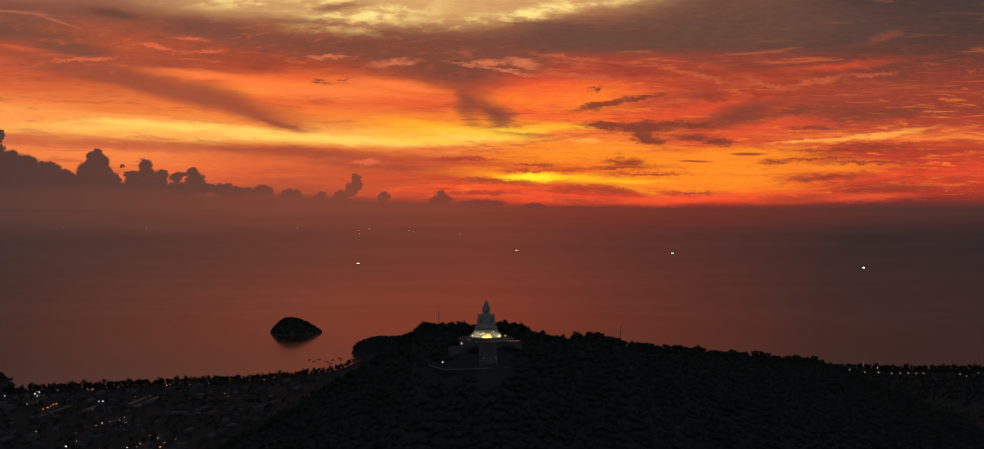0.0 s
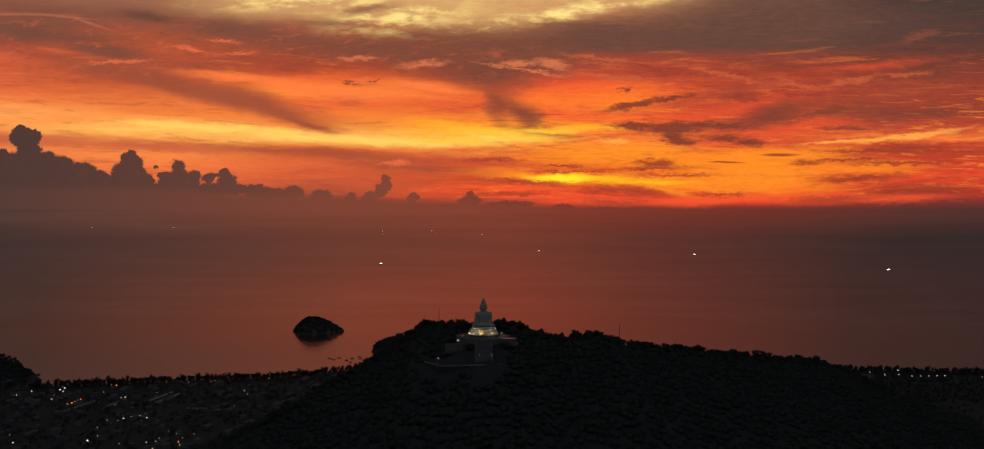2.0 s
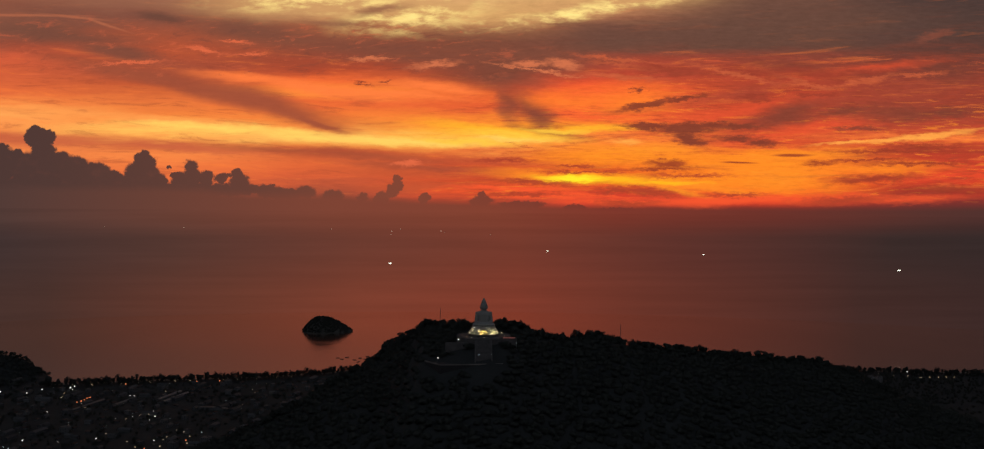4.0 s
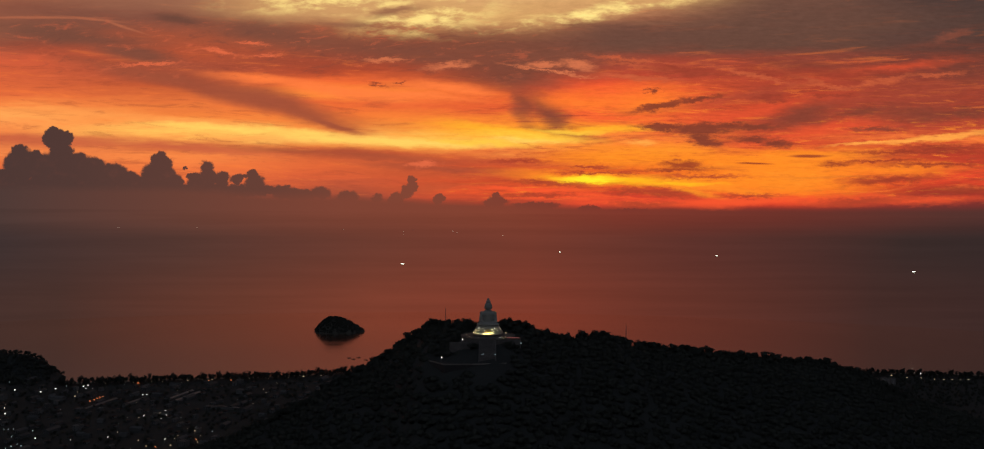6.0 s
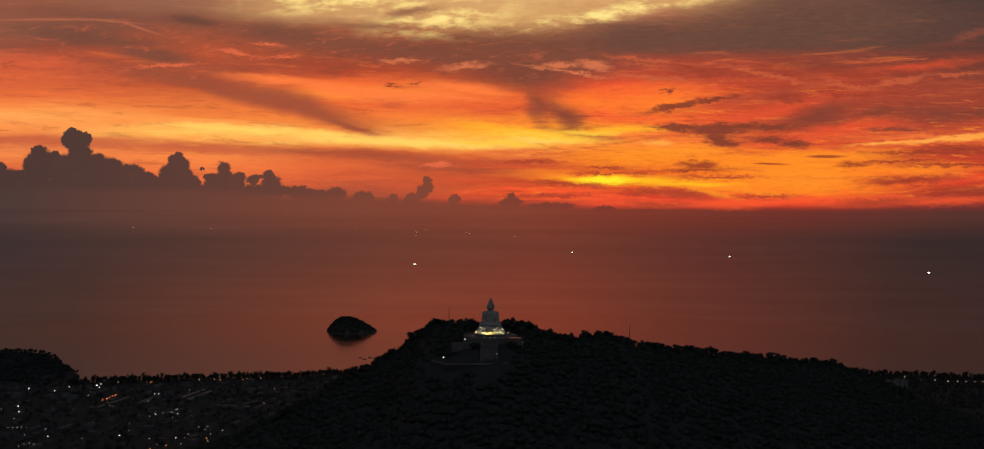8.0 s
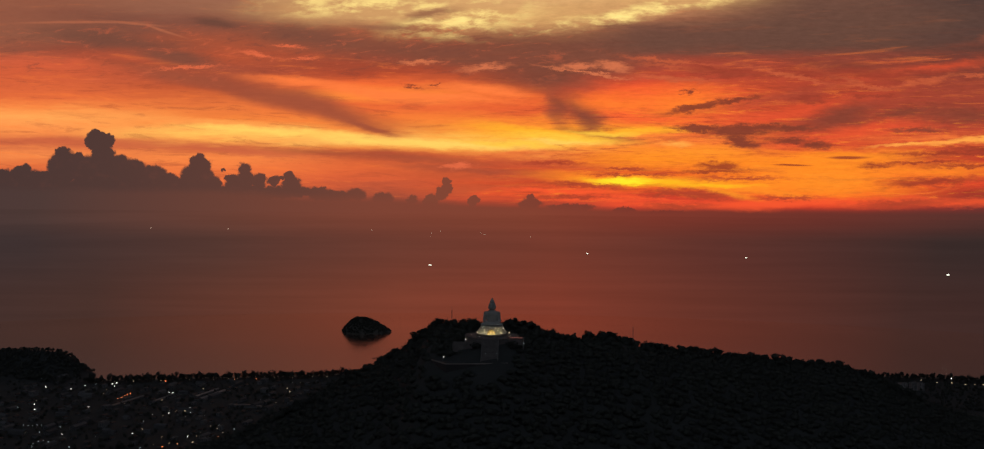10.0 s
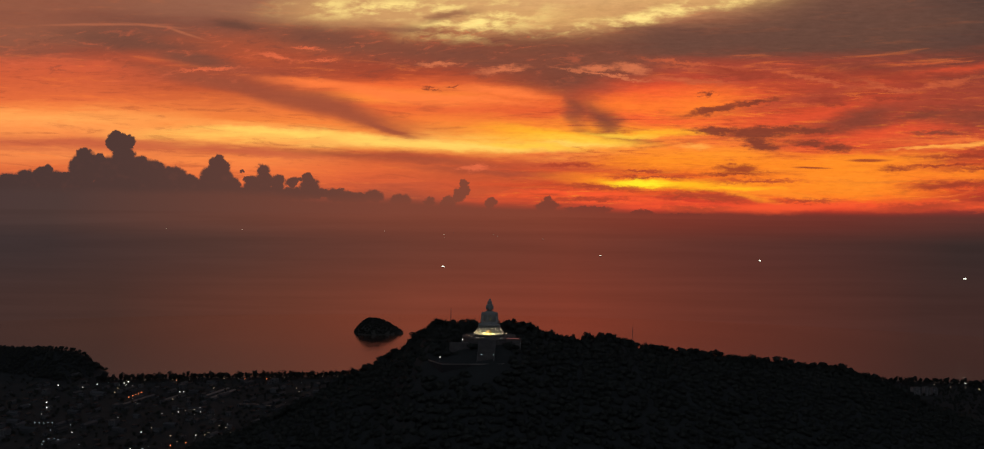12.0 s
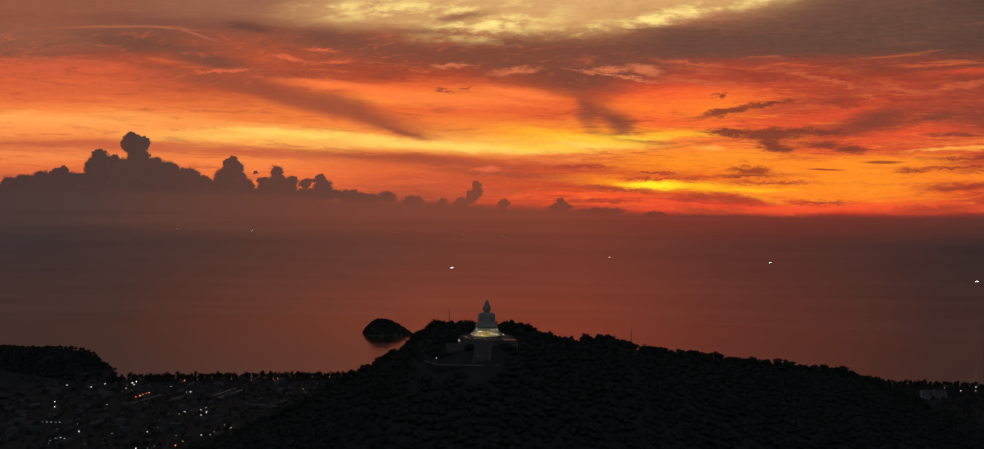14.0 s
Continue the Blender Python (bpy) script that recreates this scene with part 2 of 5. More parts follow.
sky = lay(sky, (255, 148, 40), 0.62, spot(1258, 282, 96, 24, 0, 0.9), spot(1290, 250, 90, 8, -4, 0.9), spot(1150, 300, 90, 6, 9, 0.8), spot(1060, 240, 80, 8, 0, 0.9))
sky = lay(sky, (110, 60, 48), 0.6, spot(1540, 116, 50, 14, 4, 0.9), spot(1290, 106, 70, 8, 6, 0.9), spot(1410, 118, 50, 6, 0, 0.9))
# the glow where the sun went down
sky = lay(sky, (252, 138, 36), 0.65, spot(1010, 254, 110, 10, 3, 0.9), spot(880, 282, 70, 8, 4, 0.9), spot(1440, 268, 90, 10, 0, 0.9), spot(1240, 262, 110, 14, 0, 0.9), spot(1260, 244, 70, 4, 0, 0.8), spot(1230, 296, 130, 12, 3, 0.9))
sky = lay(sky, (255, 184, 32), 0.9, spot(985, 288, 85, 6, 1, 0.8), spot(1075, 291, 60, 3, 3, 0.8))
sky = lay(sky, (255, 158, 38), 0.6, spot(1110, 304, 46, 4, 13, 0.8))
sky = lay(sky, (255, 232, 44), 0.97, spot(945, 287, 44, 4.5, 0, 0.7))
sky = lay(sky, (255, 166, 72), 0.9, spot(1490, 219, 90, 4, -6, 0.7), spot(1400, 226, 60, 2.5, -5, 0.7), spot(1020, 226, 24, 3, 3, 0.8))
sky = lay(sky, (242, 86, 46), 0.9, spot(850, 303, 90, 2.5, 1, 0.8), spot(960, 313, 80, 3, 2, 0.8), spot(1040, 324, 100, 4, 0, 0.8), spot(1210, 322, 160, 7, 0, 0.9), spot(1440, 318, 110, 6, 0, 0.9), spot(900, 318, 90, 3, 0, 0.9))
# pale opening at the top
mott = grain(wt, vec3(wt, SX * 0.014 + FY * 0.012, FY * 0.04 - SX * 0.004, 2.0), 1.0, 6, 0.6, 2.0, 0.1)
sky = lay(sky, (208, 156, 100), 0.6, spot(600, 10, 220, 22, 0, 0.8), spot(820, 24, 150, 18, -5, 0.8), spot(960, 18, 150, 11, -9, 0.8), spot(450, 8, 90, 20, 0, 0.9))
sky = blend(wt, joined([spot(690, 26, 90, 24, -8, 0.8), spot(540, 6, 130, 14, 0, 0.9), spot(950, 20, 180, 9, -9, 0.8)]) * mott.smooth(0.42, 0.62), sky, lin(255, 224, 136))
sky = lay(sky, (142, 92, 68), 0.8, spot(636, 20, 34, 7, -12, 0.8), spot(560, 40, 50, 6, 5, 0.9))
sky = lay(sky, (186, 106, 74), 0.55, spot(70, 30, 90, 1.8, 0, 0.7, calm), spot(152, 32, 46, 1.8, 5, 0.7, calm), spot(198, 42, 34, 1.8, 19, 0.7, calm))
# fine lit fibres in the brown sheets
fibre = grain(wt, vec3(wt, SX * 0.020 - FY * 0.012, FY * 0.085 + SX * 0.010, 51.0), 1.0, 8, 0.7, 2.1, 0.8)
veil = FY.smooth(20, 55) * FY.smooth(150, 105) * SX.smooth(980, 760)
sky = blend(wt, fibre.smooth(0.53, 0.70) * 0.42 * veil, sky, lin(222, 104, 68))
sky = blend(wt, fibre.smooth(0.46, 0.32) * 0.40 * veil, sky, lin(104, 64, 54))
# lit ripples and torn shreds
sky = lay(sky, (214, 116, 76), 0.85, spot(880, 114, 64, 2.2, 9, 0.8, ragged), spot(925, 104, 22, 6, 10, 0.8, ragged), spot(870, 103, 30, 4, 0, 0.8, ragged), spot(720, 106, 34, 5, -6, 0.8, ragged), spot(620, 97, 26, 3, 0, 0.8, ragged))
sky = lay(sky, (196, 92, 58), 0.8, spot(1010, 96, 60, 3, 6, 0.8, ragged), spot(1040, 108, 60, 3, 6, 0.8, ragged), spot(1020, 124, 60, 4, 4, 0.8, ragged), spot(1200, 119, 56, 3, 13, 0.8, ragged), spot(1280, 124, 44, 3, 15, 0.8, ragged),
          spot(1330, 138, 40, 2.5, 6, 0.8, ragged), spot(1410, 130, 44, 4, -12, 0.8, ragged), spot(1500, 118, 40, 3, -4, 0.8, ragged))
sky = lay(sky, (150, 78, 58), 0.5, spot(1520, 56, 26, 6, -14, 0.9, ragged))
sky = lay(sky, (226, 106, 68), 0.8, spot(356, 83, 26, 3, 14, 0.8, ragged), spot(240, 103, 44, 2, -3, 0.8, ragged), spot(405, 70, 20, 1.8, 4, 0.8, ragged), spot(430, 90, 26, 2, -4, 0.8, ragged), spot(680, 262, 22, 4, 0, 0.7, ragged))
sky = lay(sky, (150, 60, 44), 0.8, spot(1090, 112, 56, 6, 4, 0.8, ragged), spot(1235, 116, 60, 6, 8, 0.8, ragged), spot(1330, 118, 60, 8, 6, 0.8, ragged), spot(1235, 158, 30, 5, 0, 0.7, ragged), spot(1330, 152, 34, 2, 0, 0.7, ragged), spot(1415, 116, 30, 4, 0, 0.8, ragged))
# small dark clouds with torn rims
sky = lay(sky, (126, 58, 42), 0.9, spot(1046, 146, 11, 4.5, 0, 0.5, ragged), spot(1056, 169, 44, 6, -10, 0.5, ragged), spot(1116, 159, 36, 4, -9, 0.6, ragged), spot(606, 136, 12, 2.2, 10, 0.8, ragged), spot(640, 131, 10, 1.8, -8, 0.8, ragged))
sky = lay(sky, (128, 60, 44), 0.95, spot(1062, 203, 44, 6, 2, 0.5, ragged), spot(1122, 206, 50, 10, -3, 0.45, ragged), spot(1128, 224, 28, 10, 14, 0.5, ragged), spot(1160, 200, 40, 5, 0, 0.6, ragged), spot(1205, 203, 44, 5, 0, 0.7, ragged), spot(1205, 222, 34, 5, 0, 0.8, ragged), spot(1243, 229, 22, 6, 0, 0.7, ragged))
sky = lay(sky, (120, 62, 48), 0.75, spot(1455, 182, 70, 13, 0, 0.8, ragged), spot(1545, 180, 30, 8, 0, 0.8, ragged), spot(1285, 186, 46, 16, -12, 0.9), spot(1395, 206, 44, 3.5, 0, 0.7, ragged), spot(1380, 178, 50, 6, -8, 0.9, ragged))
sky = lay(sky, (150, 62, 38), 0.9, spot(1294, 249, 30, 2.4, 0, 0.5, calm), spot(1205, 261, 26, 1.4, 2, 0.6, calm), spot(1092, 262, 28, 6, 0, 0.6, ragged), spot(1080, 270, 50, 3, 0, 0.8, ragged), spot(1340, 262, 24, 4, 0, 0.8, ragged))
sky = lay(sky, (150, 58, 40), 0.85, spot(1410, 256, 60, 2.5, -2, 0.7, ragged), spot(1510, 235, 60, 5, 0, 0.6, ragged), spot(1450, 243, 90, 3, 0, 0.7, ragged), spot(1425, 287, 70, 6, -3, 0.7, ragged), spot(1540, 304, 60, 7, 0, 0.8, ragged), spot(1500, 262, 80, 3, 0, 0.8, ragged))
sky = lay(sky, (166, 64, 42), 0.85, spot(1010, 305, 30, 5, -8, 0.7, ragged), spot(1065, 308, 50, 6, 5, 0.7, ragged), spot(1030, 326, 50, 5, 0, 0.8, ragged), spot(945, 266, 30, 2.5, 0, 0.7, ragged), spot(950, 276, 60, 1.6, 0, 0.7, ragged), spot(830, 258, 44, 2.5, 2, 0.7, ragged),
          spot(880, 292, 60, 3, 4, 0.8, ragged), spot(1200, 312, 44, 3, 0, 0.8, ragged), spot(860, 312, 60, 3, 0, 0.8, ragged), spot(1380, 322, 80, 6, -3, 0.9, ragged), spot(1130, 282, 60, 3, 0, 0.8, ragged))

# fine mottling of every sheet
mottle = grain(wt, vec3(wt, SX * 0.045 + FY * 0.03, FY * 0.2 - SX * 0.008, 41.0), 1.0, 6, 0.7)
speck = (mottle - 0.5) * SX.smooth(500, 1000, 0.22, 0.6) + 1.0
tone = wt.nodes.new("ShaderNodeCombineXYZ")
for i in range(3):
    wt.links.new(speck.socket, tone.inputs[i])
sky = blend(wt, high, sky, blend(wt, 1.0, sky, Val(wt, tone.outputs[0]), "MULTIPLY"))

# towering cumulus on the horizon
fuzz = grain(wt, vec3(wt, SX * 0.075, FY * 0.075, 8.0), 1.0, 5, 0.6)
fuzz2 = grain(wt, vec3(wt, SX * 0.075, FY * 0.075, 12.0), 1.0, 5, 0.6)
puffy = vec3(wt, SX + (fuzz - 0.5) * 19.0, FY + (fuzz2 - 0.5) * 17.0)
TOWERS = [(-112, 296, 20), (-88, 290, 20), (-58, 288, 22), (-36, 280, 17), (-24, 272, 12), (-8, 288, 20), (14, 288, 18), (40, 264, 28), (38, 246, 15), (64, 252, 13), (88, 222, 15), (92, 212, 9), (103, 222, 14), (115, 221, 10), (104, 246, 20), (130, 266, 22), (100, 286, 46), (152, 276, 26), (186, 288, 28), (214, 296, 22), (262, 262, 19), (262, 252, 10), (258, 282, 27), (282, 294, 18), (240, 296, 18)]
SHREDS = [(301, 270, 3), (311, 281, 6), (318, 290, 14), (335, 268, 12), (338, 284, 16), (360, 286, 13), (383, 286, 10), (395, 281, 5), (408, 280, 9), (412, 294, 16), (463, 300, 6), (661, 287, 7), (662, 298, 9), (654, 307, 11), (636, 318, 12), (704, 318, 9), (796, 314, 8)]
towers = [spot(x, y, r, r, 0, 0.10, puffy) for x, y, r in TOWERS]
shreds = [spot(x, y, r, r, 0, 0.14, puffy) for x, y, r in SHREDS]
shreds += [spot(x, y, w, h, 0, 0.2, puffy) for x, y, w, h in ((-70, 304, 110, 14), (110, 302, 130, 20), (20, 300, 60, 14), (330, 305, 120, 12), (515, 308, 18, 11), (478, 310, 40, 9), (560, 314, 18, 10), (606, 316, 10, 7), (440, 304, 40, 8), (796, 322, 20, 8), (945, 332, 20, 5), (1010, 336, 30, 3), (860, 328, 40, 6))]
cumulus = ramp(wt, SX, [(-200, (68, 52, 50)), (120, (80, 56, 51)), (420, (100, 62, 52)), (660, (128, 68, 51)), (1000, (120, 52, 42))], -200, 1000)
m = joined(towers + shreds)
lumps = grain(wt, vec3(wt, SX * 0.05, FY * 0.06, 21.0), 1.0, 5, 0.6)
sky = blend(wt, m, sky, cumulus)
sky = blend(wt, m * lumps.smooth(0.5, 0.8) * 0.1, sky, lin(140, 78, 62))

# bank of haze over the water
bank = SX.smooth(150, 1050, 304, 338)
low = (FY - bank + (n1 - 0.5) * 14.0 + (n3 - 0.5) * 8.0).smooth(-11, 6)
hazec = ramp(wt, SX, [(-300, (70, 54, 54)), (0, (77, 57, 53)), (300, (104, 63, 52)), (550, (123, 66, 51)), (800, (129, 64, 48)), (1000, (124, 55, 43)), (1250, (106, 49, 41)), (1520, (84, 49, 44)), (1900, (62, 46, 46))], -300, 1900)
sky = blend(wt, low, sky, hazec)

# above the view the sheets grow dusky
upper = ramp(wt, FY, [(-1400, (56, 58, 68)), (-700, (72, 66, 70)), (-300, (112, 80, 68)), (-60, (150, 96, 68))], -1400, 0)
flank = ramp(wt, SX, [(-600, (80, 84, 96)), (150, (178, 162, 148)), (560, (255, 248, 238)), (980, (255, 248, 238)), (1350, (112, 106, 104)), (2200, (80, 84, 96))], -600, 2200)
upper = blend(wt, 1.0, upper, flank, "MULTIPLY")
sky = blend(wt, FY.smooth(-20, -150), sky, upper)

# away from the afterglow the dusk sky is dim and blue grey
dim = ramp(wt, dz, [(-1.0, (30, 30, 32)), (-0.05, (68, 66, 69)), (0.1, (85, 85, 89)), (1.0, (63, 68, 78))], -1.0, 1.0)
sky = blend(wt, dy.smooth(0.1, 0.5), dim, sky)
bg = wt.nodes.new("ShaderNodeBackground")
wt.links.new(sky.socket, bg.inputs[0])
bg.inputs[1].default_value = 1.06
wo = wt.nodes.new("ShaderNodeOutputWorld")
wt.links.new(bg.outputs[0], wo.inputs[0])



# ---- materials ----
def material(name, rgb, rough=0.8, metal=0.0, vary=0.25, scale=0.2, bump=0.0, fine=4.0, emit=0.0, per_object=0.0):
    """A surface whose colour varies at two scales, with fine relief."""
    mat = bpy.data.materials.new(name)
    mat.use_nodes = True
    t = mat.node_tree
    b = t.nodes["Principled BSDF"]
    g = t.nodes.new("ShaderNodeNewGeometry")
    big = grain(t, g.outputs["Position"], scale, 4)
    small = grain(t, g.outputs["Position"], scale * 9.0, 5)
    f = big * 0.6 + small * 0.4
    if per_object:
        o = t.nodes.new("ShaderNodeObjectInfo")
        f = f + (Val(t, o.outputs["Random"]) - 0.5) * per_object
    lo = tuple(c * (1 - vary) for c in rgb) + (1,)
    hi = tuple(min(c * (1 + vary), 1) for c in rgb) + (1,)
    col = blend(t, f.smooth(0.3, 0.7), lo, hi)
    t.links.new(col.socket, b.inputs["Base Color"])
    r = small * 0.3 + (rough - 0.15)
    t.links.new(r.socket, b.inputs["Roughness"])
    b.inputs["Metallic"].default_value = metal
    if bump:
        bp = t.nodes.new("ShaderNodeBump")
        bp.inputs["Strength"].default_value = 0.6
        bp.inputs["Distance"].default_value = bump
        hgt = grain(t, g.outputs["Position"], fine, 5)
        t.links.new(hgt.socket, bp.inputs["Height"])
        t.links.new(bp.outputs[0], b.inputs["Normal"])
    return mat


def glow(name, rgb, strength):
    mat = bpy.data.materials.new(name)
    mat.use_nodes = True
    b = mat.node_tree.nodes["Principled BSDF"]
    b.inputs["Base Color"].default_value = (0.8, 0.8, 0.8, 1)
    b.inputs["Emission Color"].default_value = (*rgb, 1)
    b.inputs["Emission Strength"].default_value = strength
    return mat


M_soil = material("forest_floor", (0.046, 0.052, 0.05), 0.95, vary=0.2, scale=0.02, bump=0.5, fine=0.3)
M_leaf = material("tropical_leaves", (0.088, 0.096, 0.082), 0.95, vary=0.15, scale=0.03, per_object=0.25)
M_casu = material("beach_tree_needles", (0.07, 0.084, 0.078), 0.95, vary=0.4, scale=0.05, per_object=0.5)
for leafy in (M_leaf, M_casu):
    # many small leaves face the sky above all
    t = leafy.node_tree
    g = t.nodes.new("ShaderNodeNewGeometry")
    up = t.nodes.new("ShaderNodeVectorMath")
    up.operation = "MULTIPLY_ADD"
    t.links.new(g.outputs["Normal"], up.inputs[0])
    up.inputs[1].default_value, up.inputs[2].default_value = (0.28, 0.28, 0.28), (0.0, 0.0, 0.72)
    unit = t.nodes.new("ShaderNodeVectorMath")
    unit.operation = "NORMALIZE"
    t.links.new(up.outputs[0], unit.inputs[0])
    t.links.new(unit.outputs[0], t.nodes["Principled BSDF"].inputs["Normal"])
    t.nodes["Principled BSDF"].inputs["Specular IOR Level"].default_value = 0.1
M_bark = material("bark", (0.12, 0.09, 0.07), 0.9, vary=0.3, scale=0.6)
M_marble = material("white_marble", (0.4, 0.41, 0.38), 0.55, vary=0.1, scale=0.15, bump=0.05, fine=1.5)
M_stone = material("pale_stone_base", (0.6, 0.58, 0.5), 0.6, vary=0.12, scale=0.2, bump=0.04, fine=2)
M_gilt = material("gilded_stone", (0.75, 0.58, 0.26), 0.5, 0.3, vary=0.15, scale=0.4)
M_conc = material("weathered_concrete", (0.15, 0.145, 0.14), 0.85, vary=0.25, scale=0.15, bump=0.03, fine=3)
M_plaster = material("house_plaster", (0.15, 0.158, 0.162), 0.85, vary=0.2, scale=0.1, per_object=1.0)
M_white = material("white_plaster", (0.36, 0.36, 0.36), 0.8, vary=0.12, scale=0.1)
M_roof_a = material("clay_tile_roof", (0.1, 0.066, 0.055), 0.8, vary=0.3, scale=0.3, per_object=0.8)
M_roof_b = material("rusty_sheet_roof", (0.1, 0.106, 0.11), 0.7, 0.1, vary=0.2, scale=0.2, per_object=1.0)
M_pale = material("pale_sheet_roof", (0.3, 0.28, 0.26), 0.6, 0.1, vary=0.25, scale=0.1, per_object=0.5)
M_glass = material("dark_window_glass", (0.03, 0.035, 0.04), 0.25, vary=0.1, scale=1.0)
M_asph = material("asphalt", (0.05, 0.05, 0.052), 0.9, vary=0.2, scale=0.1)
M_sand = material("beach_sand", (0.33, 0.27, 0.2), 0.95, vary=0.15, scale=0.05)
M_steel = material("grey_steel", (0.3, 0.3, 0.31), 0.5, 0.8, vary=0.15, scale=1.0)
M_hull = material("boat_paint", (0.3, 0.28, 0.26), 0.6, vary=0.2, scale=0.5)
M_rock = material("island_rock", (0.08, 0.08, 0.07), 0.9, vary=0.35, scale=0.1, bump=0.4, fine=0.6)
M_lamp_w = glow("white_lamp", (1.0, 0.95, 0.85), 2.2)
M_lamp_y = glow("warm_lamp", (1.0, 0.72, 0.4), 1.3)
M_lamp_o = glow("sodium_lamp", (1.0, 0.2, 0.05), 2.2)
M_lamp_c = glow("cool_lamp", (0.7, 0.95, 1.0), 0.8)
M_neon = glow("red_neon", (1.0, 0.16, 0.08), 0.16)
M_faint = glow("faint_boat_lamp", (1.0, 0.7, 0.5), 0.9)
M_boat_l = glow("squid_boat_lamp", (0.95, 1.0, 0.8), 2.6)

# water: dark, glossy, with long swell and short ripples
M_sea = bpy.data.materials.new("sea_water")
M_sea.use_nodes = True
t = M_sea.node_tree
b = t.nodes["Principled BSDF"]
b.inputs["Base Color"].default_value = (1.0, 0.9, 0.8, 1)
b.inputs["Metallic"].default_value = 1.0
g = t.nodes.new("ShaderNodeNewGeometry")
s3 = t.nodes.new("ShaderNodeSeparateXYZ")
t.links.new(g.outputs["Position"], s3.inputs[0])
px, py = Val(t, s3.outputs[0]), Val(t, s3.outputs[1])
still = grain(t, vec3(t, px * 0.0007, py * 0.012), 1.0, 6, 0.62)
t.links.new(still.smooth(0.32, 0.68, 0.10, 0.18).socket, b.inputs["Roughness"])
swell = grain(t, vec3(t, px * 0.004, py * 0.035), 1.0, 4, 0.6)
bp = t.nodes.new("ShaderNodeBump")
bp.inputs["Strength"].default_value, bp.inputs["Distance"].default_value = 0.2, 1.0
t.links.new(swell.socket, bp.inputs["Height"])
t.links.new(bp.outputs[0], b.inputs["Normal"])

# far-sea backdrop: dusk haze and afterglow on the water painted as emission colours
M_far = bpy.data.materials.new("far_sea_haze_glow")
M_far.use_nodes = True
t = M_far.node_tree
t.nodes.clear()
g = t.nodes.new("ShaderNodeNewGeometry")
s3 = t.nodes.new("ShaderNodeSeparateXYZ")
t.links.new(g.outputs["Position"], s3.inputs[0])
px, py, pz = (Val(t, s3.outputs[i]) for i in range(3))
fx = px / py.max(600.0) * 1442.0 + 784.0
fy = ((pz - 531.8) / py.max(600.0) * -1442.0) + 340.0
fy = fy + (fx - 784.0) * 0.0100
# painted haze tones by bearing: below the rim, at the foot, at the rim
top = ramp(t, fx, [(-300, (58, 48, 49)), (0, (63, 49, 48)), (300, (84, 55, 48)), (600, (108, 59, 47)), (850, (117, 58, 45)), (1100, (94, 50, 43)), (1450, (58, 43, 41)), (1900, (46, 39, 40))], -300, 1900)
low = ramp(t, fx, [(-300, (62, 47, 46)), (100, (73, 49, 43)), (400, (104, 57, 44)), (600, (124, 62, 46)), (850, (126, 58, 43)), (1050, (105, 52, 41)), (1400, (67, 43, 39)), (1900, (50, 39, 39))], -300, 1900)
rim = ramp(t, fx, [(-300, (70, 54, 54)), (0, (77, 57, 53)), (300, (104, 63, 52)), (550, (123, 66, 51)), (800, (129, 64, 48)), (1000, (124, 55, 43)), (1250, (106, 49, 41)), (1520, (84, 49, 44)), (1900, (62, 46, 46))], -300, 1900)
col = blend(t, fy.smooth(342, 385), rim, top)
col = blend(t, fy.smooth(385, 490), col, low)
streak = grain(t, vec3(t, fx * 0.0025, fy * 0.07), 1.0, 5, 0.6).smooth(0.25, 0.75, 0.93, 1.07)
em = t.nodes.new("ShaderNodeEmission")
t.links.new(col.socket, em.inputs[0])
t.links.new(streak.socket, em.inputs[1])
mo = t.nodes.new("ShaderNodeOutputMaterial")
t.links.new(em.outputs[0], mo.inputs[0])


# ---- building blocks ----
def part(name, bm, mat, parent=None, label=""):
    """Links a bmesh as one mesh object, under a thing or a part if given."""
    me = bpy.data.meshes.new(name)
    bm.to_mesh(me)
    bm.free()
    return mesh_part(name, me, mat, parent, label)


def mesh_part(name, me, mat, parent=None, label=""):
    if not me.materials:
        me.materials.append(mat)
    ob = new(name, me)
    ob.parent = parent
    return tagged(ob, label)


def thing(name, label, category, at=(0, 0, 0), group="", turn=0.0):
    ob = new(name)
    ob.empty_display_size = 0.5
    ob.matrix_basis = pose(*at, 0, 0, turn)
    return tagged(ob, label, category, group)


def box(bm, x, y, z, w, d, h, bevel=0.0):
    """A box on its base centre."""
    r = bmesh.ops.create_cube(bm, size=1.0, matrix=Matrix.LocRotScale((x, y, z + h / 2), None, (w, d, h)))
    if bevel:
        edges = list({e for v in r["verts"] for e in v.link_edges})
        bmesh.ops.bevel(bm, geom=edges, offset=bevel, segments=1, affect="EDGES")


